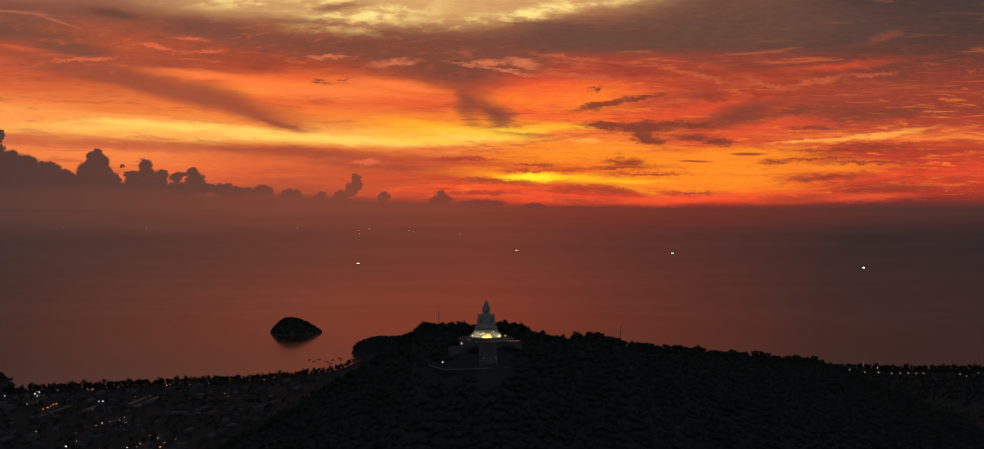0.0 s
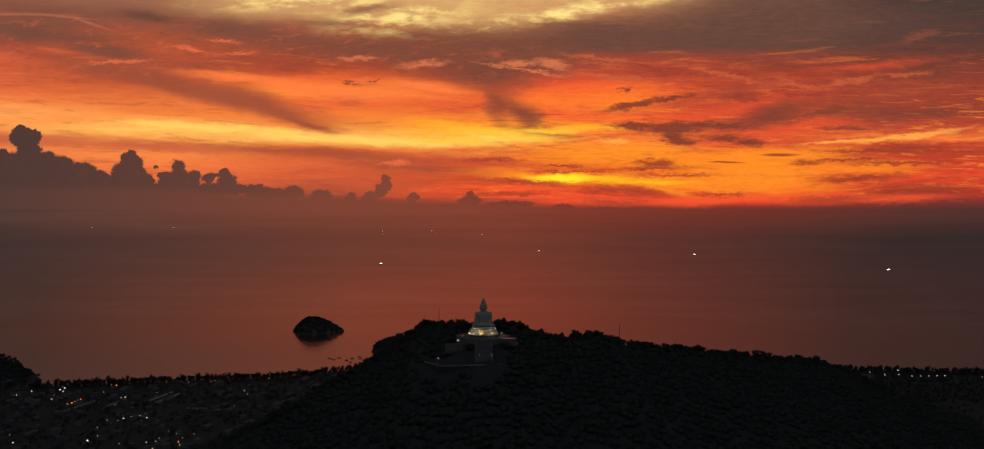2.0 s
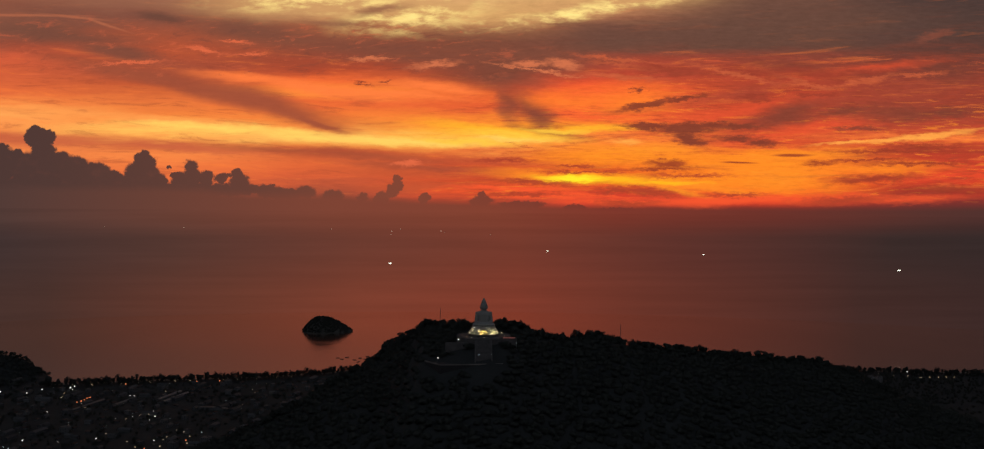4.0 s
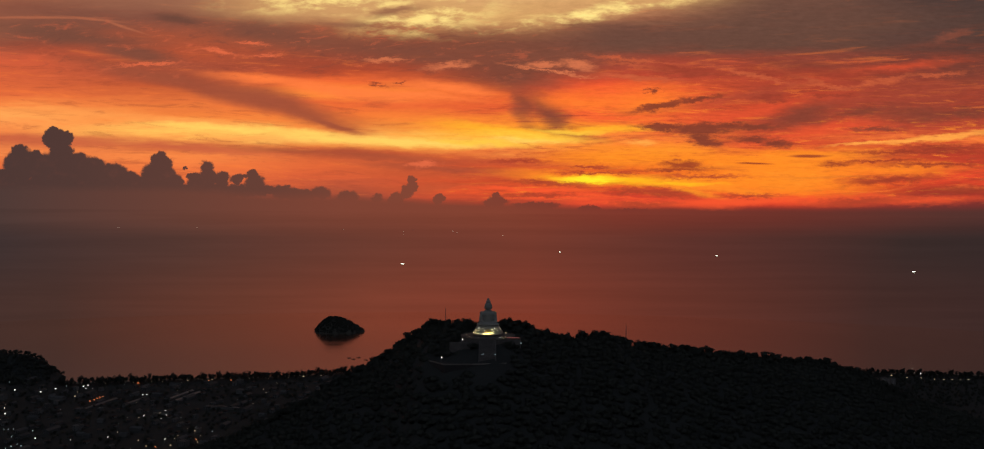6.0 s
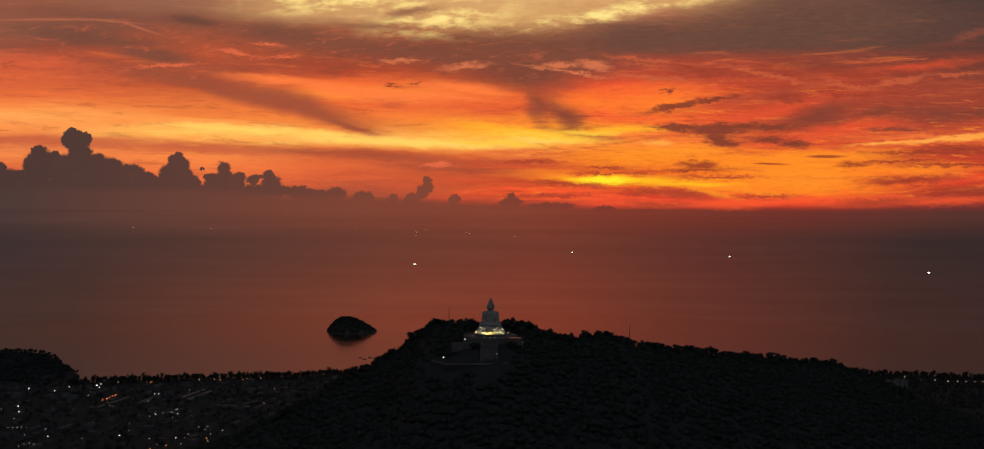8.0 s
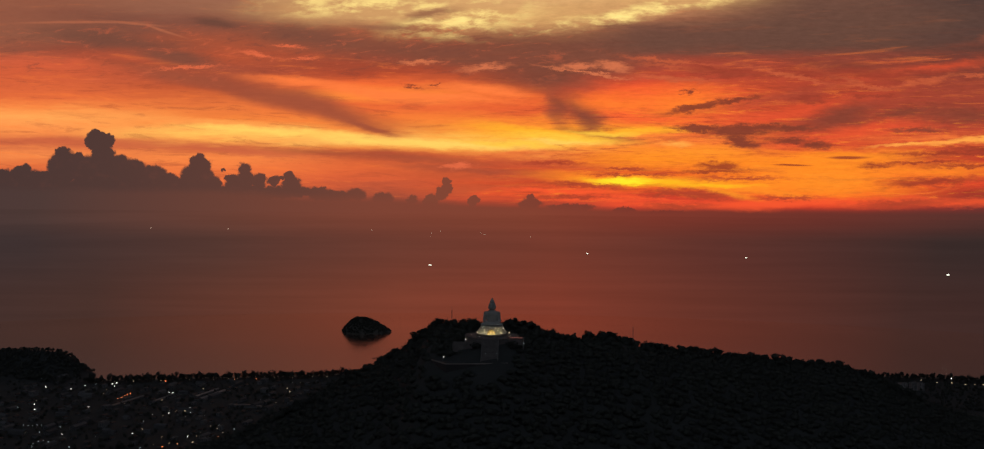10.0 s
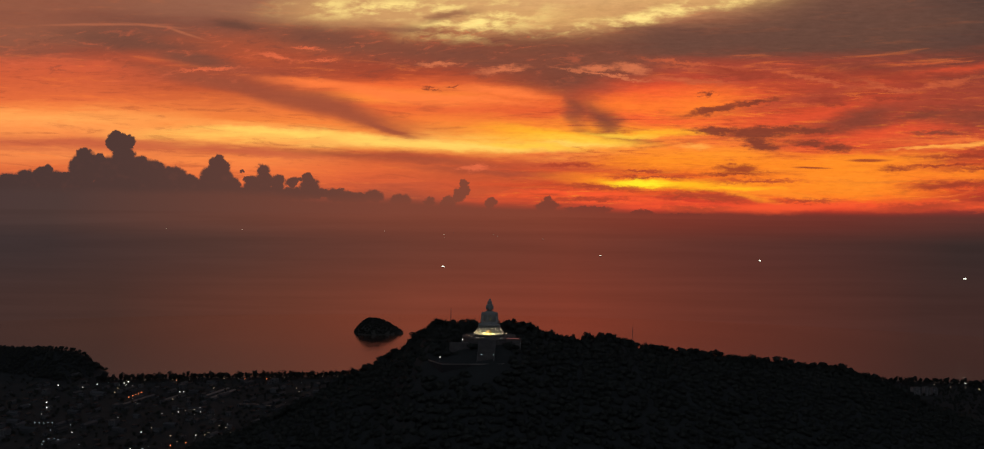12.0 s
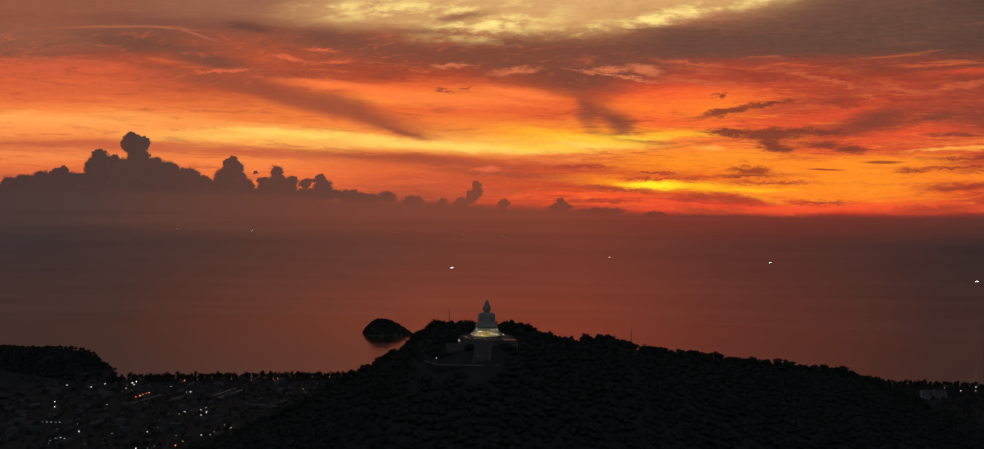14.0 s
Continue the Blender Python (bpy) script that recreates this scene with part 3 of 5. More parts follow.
def lathe(bm, profile, steps=48, x=0.0, y=0.0, squash=1.0):
    """Turns a profile of (radius, height) round the upright axis, closed above and below."""
    rings = []
    for r, z in profile:
        rings.append([bm.verts.new((x + r * math.cos(2 * math.pi * i / steps), y + squash * r * math.sin(2 * math.pi * i / steps), z)) for i in range(steps)])
    for a, c in zip(rings, rings[1:]):
        for i in range(steps):
            j = (i + 1) % steps
            bm.faces.new((a[i], a[j], c[j], c[i]))
    bm.faces.new(list(reversed(rings[0])))
    bm.faces.new(rings[-1])


def ball(bm, at, size, turn=(0, 0, 0), sub=3):
    bmesh.ops.create_icosphere(bm, subdivisions=sub, radius=1.0, matrix=Matrix.LocRotScale(at, Euler([radians(a) for a in turn]), size))


def tube(bm, a, b_, r0, r1, n=7):
    a, b_ = Vector(a), Vector(b_)
    q = (b_ - a).to_track_quat("Z", "Y")
    ra = [bm.verts.new(a + q @ Vector((r0 * math.cos(2 * math.pi * i / n), r0 * math.sin(2 * math.pi * i / n), 0))) for i in range(n)]
    rb = [bm.verts.new(b_ + q @ Vector((r1 * math.cos(2 * math.pi * i / n), r1 * math.sin(2 * math.pi * i / n), 0))) for i in range(n)]
    for i in range(n):
        j = (i + 1) % n
        bm.faces.new((ra[i], ra[j], rb[j], rb[i]))
    bm.faces.new(list(reversed(ra)))
    bm.faces.new(rb)


def bulk(name, verts, faces, mat):
    me = bpy.data.meshes.new(name)
    me.vertices.add(len(verts))
    me.vertices.foreach_set("co", np.asarray(verts, dtype=np.float32).ravel())
    n = np.asarray(faces, dtype=np.int32)
    me.loops.add(n.size)
    me.loops.foreach_set("vertex_index", n.ravel())
    me.polygons.add(len(n))
    me.polygons.foreach_set("loop_start", np.arange(len(n), dtype=np.int32) * n.shape[1])
    me.update(calc_edges=True)
    me.materials.append(mat)
    return new(name, me)


rng = np.random.default_rng(7)

# ---- the lie of the land ----
CREST_X = [-1500, -900, -700, -512, -353, -304, -238, -191, -150, -119, -76, -20, 30, 60, 97, 157, 190, 280, 388, 490, 540, 585, 643, 700, 900, 1300, 2200]
CREST_Z = [5, 6, 40, 150, 250, 260, 288, 315, 335, 353, 387, 388, 391, 381, 367, 369, 357, 344, 329, 315, 300, 277, 257, 238, 180, 60, 20]


def crest_y(x):
    """Where the ridge runs: its shoulder on the town's side swings forward."""
    return np.interp(x, [-420, -120, 0, 700], [1038, 1188, 1140, 1385])


def ripple(x, y, s, k=0.0):
    return np.sin(x / s + 1.3 * np.sin(y / s * 0.7 + k) + k) * np.cos(y / s * 1.1 + 0.8 * np.sin(x / s * 0.9 - k))


def bump_at(x, y, cx, cy, rx, ry, h, p=2.0):
    q = np.abs((x - cx) / rx) ** 2 + np.abs((y - cy) / ry) ** 2
    return h * np.clip(1 - q, 0, 1) ** (1 / p) if p > 1.5 else h * np.exp(-q)


def shore_y(x):
    """How far out the coast lies: a bay, a cape hidden behind the hill, a straight beach beyond it."""
    return np.interp(x, [-5000, -1900, -1430, -1345, -1300, -1262, -1150, -900, -700, -500, -400, -360, -330, -290, -100, 200, 700, 1300, 1700, 2400, 5000],
                     [3050, 3000, 2950, 2885, 2790, 2775, 2812, 2868, 2915, 2985, 3060, 3140, 3260, 3330, 3360, 3250, 3150, 3100, 3060, 3000, 2900])


def height(x, y):
    """Height of the ground above the sea."""
    x, y = np.asarray(x, float), np.asarray(y, float)
    crest = np.interp(x, CREST_X, CREST_Z)
    line = crest_y(x)
    off = y - line
    near = crest - np.where(off < 0, -off * 0.10 + off * off * 0.0010, off * 0.62)
    near = near + 5 * ripple(x, y, 70) * np.clip(np.abs(off) / 120, 0, 1)
    back = 120 + 60 * ripple(x, y, 420, 1.0)
    inland = np.clip((1000 - y) / 900, 0, 1)
    plain = 6 + 2.0 * ripple(x, y, 180, 2.0)
    head = bump_at(x, y, -1780, 2790, 280, 190, 80, 1.0) + bump_at(x, y, -1490, 2850, 125, 70, 42, 1.0) + bump_at(x, y, -1425, 2900, 60, 45, 14, 1.0)
    cape = bump_at(x, y, -225, 3470, 145, 150, 47, 2.0)
    z = np.maximum(near, plain * (1 - inland) + back * inland)
    z = z + head
    # a terrace is levelled for the statue
    d = np.hypot(x + 2.6, y - 1082)
    z = np.where(d < 50, z + (379 - z) * np.clip((50 - d) / 14, 0, 1), z)
    edge = np.clip((shore_y(x) - y) / 70.0, -3, 1)
    z = np.where(edge < 1, np.minimum(z, edge * np.maximum(z, 5)) - np.where(edge < 0, 3, 0), z)
    return np.maximum(z, np.where(cape > 0, cape - 1.0, -99))


def grid_sheet(name, xs, ys, mat):
    gx, gy = np.meshgrid(xs, ys)
    gz = height(gx, gy)
    v = np.stack([gx, gy, gz], -1).reshape(-1, 3)
    n, m = len(xs), len(ys)
    i = (np.arange(m - 1)[:, None] * n + np.arange(n - 1)[None, :]).ravel()
    ob = bulk(name, v, np.stack([i, i + 1, i + n + 1, i + n], -1), mat)
    for p in ob.data.polygons:
        p.use_smooth = True
    return ob


xs = np.concatenate([np.arange(-4700, -1900, 140), np.arange(-1900, 1900, 16), np.arange(1900, 4701, 140)])
ys = np.concatenate([np.arange(-4700, 200, 140), np.arange(200, 850, 40), np.arange(850, 1500, 12), np.arange(1500, 2200, 35), np.arange(2200, 3690, 18)])
ground = tagged(grid_sheet("ground", xs, ys, M_soil), "dark wooded hill and coastal plain at dusk", "ground", kind="structure")

# the sea, one sheet to the horizon
bm = bmesh.new()
bmesh.ops.create_circle(bm, cap_ends=True, segments=96, radius=60000)
sea = tagged(part("water", bm, M_sea), "calm sea reflecting the red afterglow", "sea", kind="structure")

# an upright glowing ring stands in for the hazy far water behind the bay
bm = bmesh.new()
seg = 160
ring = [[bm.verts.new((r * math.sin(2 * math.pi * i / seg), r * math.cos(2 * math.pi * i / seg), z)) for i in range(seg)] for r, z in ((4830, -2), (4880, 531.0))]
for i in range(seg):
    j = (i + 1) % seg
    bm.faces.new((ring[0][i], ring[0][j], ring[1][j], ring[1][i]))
far = tagged(part("backdrop", bm, M_far), "glowing backdrop ring painted as distant sea in brown dusk haze", "distant sea", kind="structure")


# ---- the seated statue on its lotus base ----
ST = (-2.6, 1082.0)
BASE_Z = 386.0


def statue():
    bm = bmesh.new()
    z = 7.6
    ball(bm, (0, -1.0, z + 2.8), (13.2, 8.6, 3.0))
    for s in (-1, 1):
        ball(bm, (s * 9.2, -3.2, z + 2.6), (4.6, 4.8, 2.7), (0, 0, s * 20))
        ball(bm, (s * 3.8, -7.6, z + 3.0), (6.4, 2.4, 1.9), (0, 0, s * 12))
        tube(bm, (s * 7.9, 0.6, 24.3), (s * 9.3, -0.6, 14.6), 2.4, 2.0, 14)
        tube(bm, (s * 9.3, -0.6, 14.6), (s * 4.6, -6.6, 11.8), 2.0, 1.5, 14)
        ball(bm, (s * 7.7, 0.6, 24.6), (2.7, 2.7, 2.4))
        ball(bm, (s * 9.3, -0.6, 14.5), (2.1, 2.1, 2.1))
        ball(bm, (s * 4.25, 0.4, 32.2), (0.6, 1.0, 2.9))
    ball(bm, (0, -7.2, 11.6), (3.8, 2.0, 1.1))
    lathe(bm, [(7.4, z + 1), (6.9, 13), (6.7, 15.5), (7.4, 19), (8.6, 23), (7.9, 25.6), (5.4, 27.4), (3.7, 28.3), (3.3, 30)], 40, 0, 0.9, 0.66)
    ball(bm, (0, 0.0, 32.9), (4.1, 4.2, 4.9))
    ball(bm, (0, 0.5, 35.4), (4.25, 4.3, 3.2))
    ball(bm, (0, 0.7, 38.9), (3.0, 3.0, 3.0))
    tube(bm, (0, 0.7, 40.2), (0, 0.7, 44.2), 2.2, 0.9, 12)
    ob = part("statue", bm, M_marble)
    ob.matrix_basis = pose(ST[0], ST[1], BASE_Z + 3.5) @ Matrix.Diagonal((0.97, 0.97, 0.92, 1))
    rm = ob.modifiers.new("carved", "REMESH")
    rm.mode, rm.voxel_size, rm.use_smooth_shade = "VOXEL", 0.28, True
    sm = ob.modifiers.new("worn", "SMOOTH")
    sm.factor, sm.iterations = 0.5, 4
    return tagged(ob, "colossal seated white marble statue on a lotus base", "statue")


def lotus_base():
    root = thing("lotus_base", "round tiered stone lotus base lit gold by floodlights", "pedestal", (ST[0], ST[1], BASE_Z))
    bm = bmesh.new()
    lathe(bm, [(18.9, -3.2), (18.9, -0.4), (18.2, 0.0), (18.2, 1.7), (18.8, 2.0), (18.8, 2.4)], 64)
    part("lower_drum", bm, M_conc, root)
    bm = bmesh.new()
    lathe(bm, [(17.5, 2.4), (16.8, 3.2), (16.4, 4.2), (17.1, 4.7), (17.1, 5.2)], 64)
    part("lower_tier", bm, M_stone, root)
    bm = bmesh.new()
    lathe(bm, [(15.5, 5.2), (14.8, 5.9), (14.4, 7.0), (15.0, 7.5), (15.0, 8.0)], 64)
    part("middle_tier", bm, M_stone, root)
    bm = bmesh.new()
    lathe(bm, [(13.6, 8.0), (13.1, 8.7), (12.9, 9.8), (13.4, 10.3), (13.4, 10.9), (12.6, 11.1)], 64)
    part("upper_tier", bm, M_stone, root)
    # the gilded niche in the middle of the front
    bm = bmesh.new()
    box(bm, 0, -16.6, 2.4, 9.4, 2.0, 3.2, 0.15)
    box(bm, 0, -15.9, 5.6, 7.0, 1.6, 1.7, 0.3)
    box(bm, 0, -15.2, 7.3, 4.2, 1.2, 1.1, 0.3)
    part("niche", bm, M_gilt, root, "gilded front niche")
    # three rows of petals share one mesh each
    for rows_, rad, z0, hgt, lean, cnt in ((0, 16.7, 2.4, 2.1, 0.8, 32), (1, 14.7, 5.2, 2.1, 0.7, 30), (0, 13.0, 8.0, 2.1, 0.6, 28)):
        bm = bmesh.new()
        prof = [(0.0, 0.55), (0.35, 0.95), (0.7, 0.8), (1.0, 0.08)]
        out = []
        for f, w in prof:
            k = lean * math.sin(f * 2.2)
            out.append([bm.verts.new((w * 1.45 * s, -(k + (0.35 if s == 0 else 0.0)), f * hgt)) for s in (-1, 0, 1)] + [bm.verts.new((w * 1.45 * s, 0.5 - k, f * hgt)) for s in (1, -1)])
        for a, c in zip(out, out[1:]):
            for i in range(5):
                j = (i + 1) % 5
                bm.faces.new((a[i], a[j], c[j], c[i]))
        bm.faces.new(list(reversed(out[0])))
        bm.faces.new(out[-1])
        me = bpy.data.meshes.new("petal")
        bm.to_mesh(me)
        bm.free()
        for i in range(cnt):
            a = 360 / cnt * (i + 0.5 * rows_)
            p = mesh_part("petal", me, M_stone, root)
            p.matrix_basis = pose(rad * math.sin(radians(a)), -rad * math.cos(radians(a)), z0, 0, 0, a)
    return root


def terrace():
    root = thing("terrace", "round concrete viewing terrace below the statue", "terrace", (ST[0], ST[1], BASE_Z))
    bm = bmesh.new()
    lathe(bm, [(32.0, -16), (32.0, -1.3), (32.6, -1.1), (32.6, -0.7), (31, -0.6)], 72)
    part("slab", bm, M_conc, root)
    bm = bmesh.new()
    box(bm, 0, -0.1, 0, 0.35, 0.35, 1.1, 0.04)
    me = bpy.data.meshes.new("post")
    bm.to_mesh(me)
    bm.free()
    for i in range(60):
        a = 2 * math.pi * (i + 0.5) / 60
        if math.cos(a) > 0.93:
            continue
        p = mesh_part("post", me, M_conc, root)
        p.matrix_basis = pose(31.9 * math.sin(a), -31.9 * math.cos(a), -0.8)
    bm = bmesh.new()
    lathe(bm, [(32.0, 0.25), (32.15, 0.35), (32.0, 0.45), (31.75, 0.45), (31.65, 0.35), (31.75, 0.25)], 72)
    for f in [f for f in bm.faces if len(f.verts) > 4]:
        bm.faces.remove(f)
    part("handrail", bm, M_conc, root)
    return root


def grand_stair():
    """The wide flight of steps that climbs the hill to the terrace."""
    root = thing("grand_staircase", "wide pale concrete staircase climbing the wooded hill", "staircase", (ST[0] - 0.5, ST[1] - 31.5, BASE_Z - 0.7))
    n, run, rise = 66, 0.5, 0.34
    bm = bmesh.new()
    box(bm, 0, 0, 0, 18.0, run + 0.05, rise, 0.02)
    me = bpy.data.meshes.new("step")
    bm.to_mesh(me)
    bm.free()
    for i in range(n):
        p = mesh_part("step", me, M_conc, root)
        p.matrix_basis = pose(0, -1.0 - i * run, -0.3 - (i + 1) * rise)
    bm = bmesh.new()
    v = [bm.verts.new(c) for c in ((-9, 0, -0.4), (9, 0, -0.4), (9, -n * run - 1, -n * rise - 0.5), (-9, -n * run - 1, -n * rise - 0.5), (-9, 0, -12), (9, 0, -12), (9, -n * run - 1, -n * rise - 9), (-9, -n * run - 1, -n * rise - 9))]
    for f in ((0, 3, 2, 1), (4, 5, 6, 7), (0, 1, 5, 4), (1, 2, 6, 5), (2, 3, 7, 6), (3, 0, 4, 7)):
        bm.faces.new([v[i] for i in f])
    part("ramp_body", bm, M_conc, root)
    for s in (-1, 1):
        bm = bmesh.new()
        a, c = Vector((s * 9.5, 0, 0)), Vector((s * 9.5, -n * run - 1, -n * rise))
        w = Vector((0.5, 0, 0))
        q = [bm.verts.new(p) for p in (a - w + Vector((0, 0, 1.1)), a + w + Vector((0, 0, 1.1)), c + w + Vector((0, 0, 1.1)), c - w + Vector((0, 0, 1.1)), a - w - Vector((0, 0, 6)), a + w - Vector((0, 0, 6)), c + w - Vector((0, 0, 9)), c - w - Vector((0, 0, 9)))]
        for f in ((0, 3, 2, 1), (4, 5, 6, 7), (0, 1, 5, 4), (1, 2, 6, 5), (2, 3, 7, 6), (3, 0, 4, 7)):
            bm.faces.new([q[i] for i in f])
        part("parapet", bm, M_conc, root)
    return root


def lamp_post(at, mat, tall=6.0, size=0.9, label="", group="street lamps"):
    root = thing("street_lamp", label or "lit street lamp on a thin steel pole", "street lamp", at, group)
    bm = bmesh.new()
    tube(bm, (0, 0, -0.5), (0, 0, tall), 0.16, 0.09, 8)
    tube(bm, (0, 0, tall - 0.1), (0.9, 0, tall + 0.25), 0.08, 0.06, 6)
    part("pole", bm, M_steel, root)
    bm = bmesh.new()
    ball(bm, (0.9, 0, tall), (size, size, size * 0.7), (0, 0, 0), 2)
    part("lantern", bm, mat, root, "glowing lantern")
    return root


statue()
lotus_base()
terrace()
grand_stair()

# floodlights of the statue
def flood(x, y, z, tx, ty, tz, watts, rgb, angle=70, mat=None):
    root = thing("floodlight", "lit floodlight aimed at the statue base", "floodlight", (x, y, z), "statue floodlights")
    bm = bmesh.new()
    box(bm, 0, 0, 0, 0.7, 0.5, 0.12, 0.03)
    tube(bm, (0, 0, 0.1), (0, 0, 0.7), 0.07, 0.07, 8)
    part("stand", bm, M_steel, root)
    bm = bmesh.new()
    ball(bm, (0, 0, 0.85), (0.16, 0.16, 0.13), (0, 0, 0), 2)
    part("lamp_head", bm, mat or M_lamp_y, root, "glowing lamp head")
    d = bpy.data.lights.new("floodlight_beam", "SPOT")
    d.energy, d.color, d.spot_size, d.spot_blend, d.shadow_soft_size = watts, rgb, radians(angle), 0.6, 0.4
    ob = new("floodlight_beam", d)
    ob.matrix_basis = look((x, y, z + 1.7), (tx, ty, tz))


for i in range(13):
    a = radians(-84 + 14 * i)
    flood(ST[0] + 25 * math.sin(a), ST[1] - 25 * math.cos(a), BASE_Z - 0.6, ST[0] + 15 * math.sin(a), ST[1] - 15 * math.cos(a), BASE_Z + 5.2, 2500 + 3000 * math.cos(a) ** 14, (1.0, 0.8, 0.42), 36)
for s in (-1, 1):
    flood(ST[0] + s * 14, ST[1] - 26, BASE_Z - 0.6, ST[0], ST[1] - 3, BASE_Z + 10, 230, (0.85, 0.97, 0.95), 54, M_lamp_w)


# ---- trees ----
def crown_mesh(name, seed, rx, rz, clumps, leaf, zc, mat, spread=1.0, heart=0.62):
    """Many small tilted leaf clumps on ragged boughs round a crown."""
    r = np.random.default_rng(seed)
    boughs = np.clip(r.normal(size=(7, 3)), -1.15, 1.15) * (rx * 0.42, rx * 0.42, rz * 0.4)
    verts, faces = [], []
    for i in range(clumps):
        c = boughs[r.integers(7)]
        d = r.normal(size=3)
        d /= np.linalg.norm(d)
        p = c + d * np.array((rx * 0.5, rx * 0.5, rz * 0.42)) * r.uniform(0.6, 1.0) * spread
        s = leaf * r.uniform(0.6, 1.3)
        k = len(verts)
        ax = r.normal(size=(3, 3))
        ax /= np.linalg.norm(ax, axis=1)[:, None]
        for a in ax:
            verts += [p + a * s, p - a * s * 0.8]
        faces += [(k, k + 2, k + 4), (k, k + 4, k + 3), (k, k + 3, k + 5), (k, k + 5, k + 2), (k + 1, k + 4, k + 2), (k + 1, k + 3, k + 4), (k + 1, k + 5, k + 3), (k + 1, k + 2, k + 5)]
    # dense shaded heart of the crown
    core = bmesh.new()
    bmesh.ops.create_icosphere(core, subdivisions=2, radius=1.0)
    k = len(verts)
    for q in core.verts:
        wob = heart + 0.28 * noise.noise(Vector(q.co) * 2.1 + Vector((seed, 0, 0)))
        wob *= r.uniform(0.68, 1.22)
        verts.append(np.array(q.co) * (rx * wob, rx * wob, rz * wob))
    faces += [tuple(k + q.index for q in f.verts) for f in core.faces]
    core.free()
    v = np.array(verts) + (0, 0, zc)
    return v, np.array(faces)


def scrub_mesh(seed, rx, rz, clumps, leaf, zc):
    """A dense forest crown: a jagged heart set about with small tilted leaf clumps."""
    r = np.random.default_rng(seed)
    verts, faces = [], []
    core = bmesh.new()
    bmesh.ops.create_icosphere(core, subdivisions=2, radius=1.0)
    for q in core.verts:
        wob = 0.68 * r.uniform(0.6, 1.35)
        verts.append(np.array(q.co) * (rx * wob, rx * wob, rz * wob))
    faces += [tuple(q.index for q in f.verts) for f in core.faces]
    core.free()
    for i in range(clumps):
        d = r.normal(size=3)
        d[2] = abs(d[2]) if i % 3 else d[2]
        d /= np.linalg.norm(d)
        p = d * (rx, rx, rz) * r.uniform(0.62, 0.98)
        ax = r.normal(size=(3, 3))
        ax *= (leaf * r.uniform(0.6, 1.4, 3) / np.linalg.norm(ax, axis=1))[:, None]
        k = len(verts)
        verts += [p + ax[0], p + ax[1], p + ax[2], p - ax.sum(0) * 0.4]
        faces += [(k, k + 1, k + 2), (k, k + 3, k + 1), (k + 1, k + 3, k + 2), (k + 2, k + 3, k)]
    return np.array(verts) + (0, 0, zc), np.array(faces)


def tree_kind(kind, seed, rx, rz, tall, clumps, leaf, mat, heart=0.62):
    """Meshes of one kind of tree: a tapered trunk with limbs, and a crown."""
    r = np.random.default_rng(seed)
    bm = bmesh.new()
    tube(bm, (0, 0, -2), (r.normal() * 0.3, r.normal() * 0.3, tall * 0.62), 0.03 * tall, 0.014 * tall, 7)
    for i in range(5):
        a = i * 1.3 + r.uniform(0, 1)
        z0 = tall * r.uniform(0.35, 0.6)
        tube(bm, (0, 0, z0), (rx * 0.6 * math.cos(a), rx * 0.6 * math.sin(a), z0 + tall * r.uniform(0.15, 0.3)), 0.013 * tall, 0.004 * tall, 5)
    tm = bpy.data.meshes.new("trunk")
    bm.to_mesh(tm)
    bm.free()
    tm.materials.append(M_bark)
    v, f = crown_mesh("crown", seed, rx, rz, clumps, leaf, tall - rz * 0.8, mat, 1.0, heart)
    cm = bpy.data.meshes.new("crown")
    cm.from_pydata([tuple(q) for q in v], [], [tuple(int(i) for i in q) for q in f])
    cm.materials.append(mat)
    return tm, cm, v, f


BROAD = [tree_kind("broad", 10 + i, 4.6 + 0.5 * i, 4.5 + 0.3 * i, 12 + i, 380, 0.62, M_leaf) for i in range(5)]
CASUA = [tree_kind("casuarina", 30 + i, 5.2 + 0.8 * i, 7.0 + i, 17 + 1.5 * i, 200, 0.95, M_casu, 0.3) for i in range(4)]


def tree(kind, at, turn, size, label, category, group):
    root = thing("tree", label, category, at, group)
    root.matrix_basis = pose(*at, 0, 0, turn) @ Matrix.Diagonal((size, size, size, 1))
    mesh_part("trunk", kind[0], M_bark, root)
    mesh_part("crown", kind[1], M_leaf, root)
    return root


def ground_z(x, y):
    return float(height(x, y))


# trees along the skyline of the hill
crest_more, beach_more = [], []
for i in range(230):
    x = -260 + 880 * (i + rng.uniform(0.1, 0.9)) / 230
    line = float(crest_y(x))
    y = line + rng.uniform(-14, 22)
    if math.hypot(x - ST[0], y - ST[1]) < 40:
        continue
    s = rng.uniform(0.55, 1.0) * (1.15 if rng.random() < 0.12 else 1.0)
    if i % 3 == 1:
        crest_more.append((x, y, ground_z(x, y) - 0.5))
        continue
    tree(BROAD[i % 5], (x, y, ground_z(x, y) - 2.2), rng.uniform(0, 360), s, "dark leafy tropical tree on the hill crest", "tree", "crest trees")

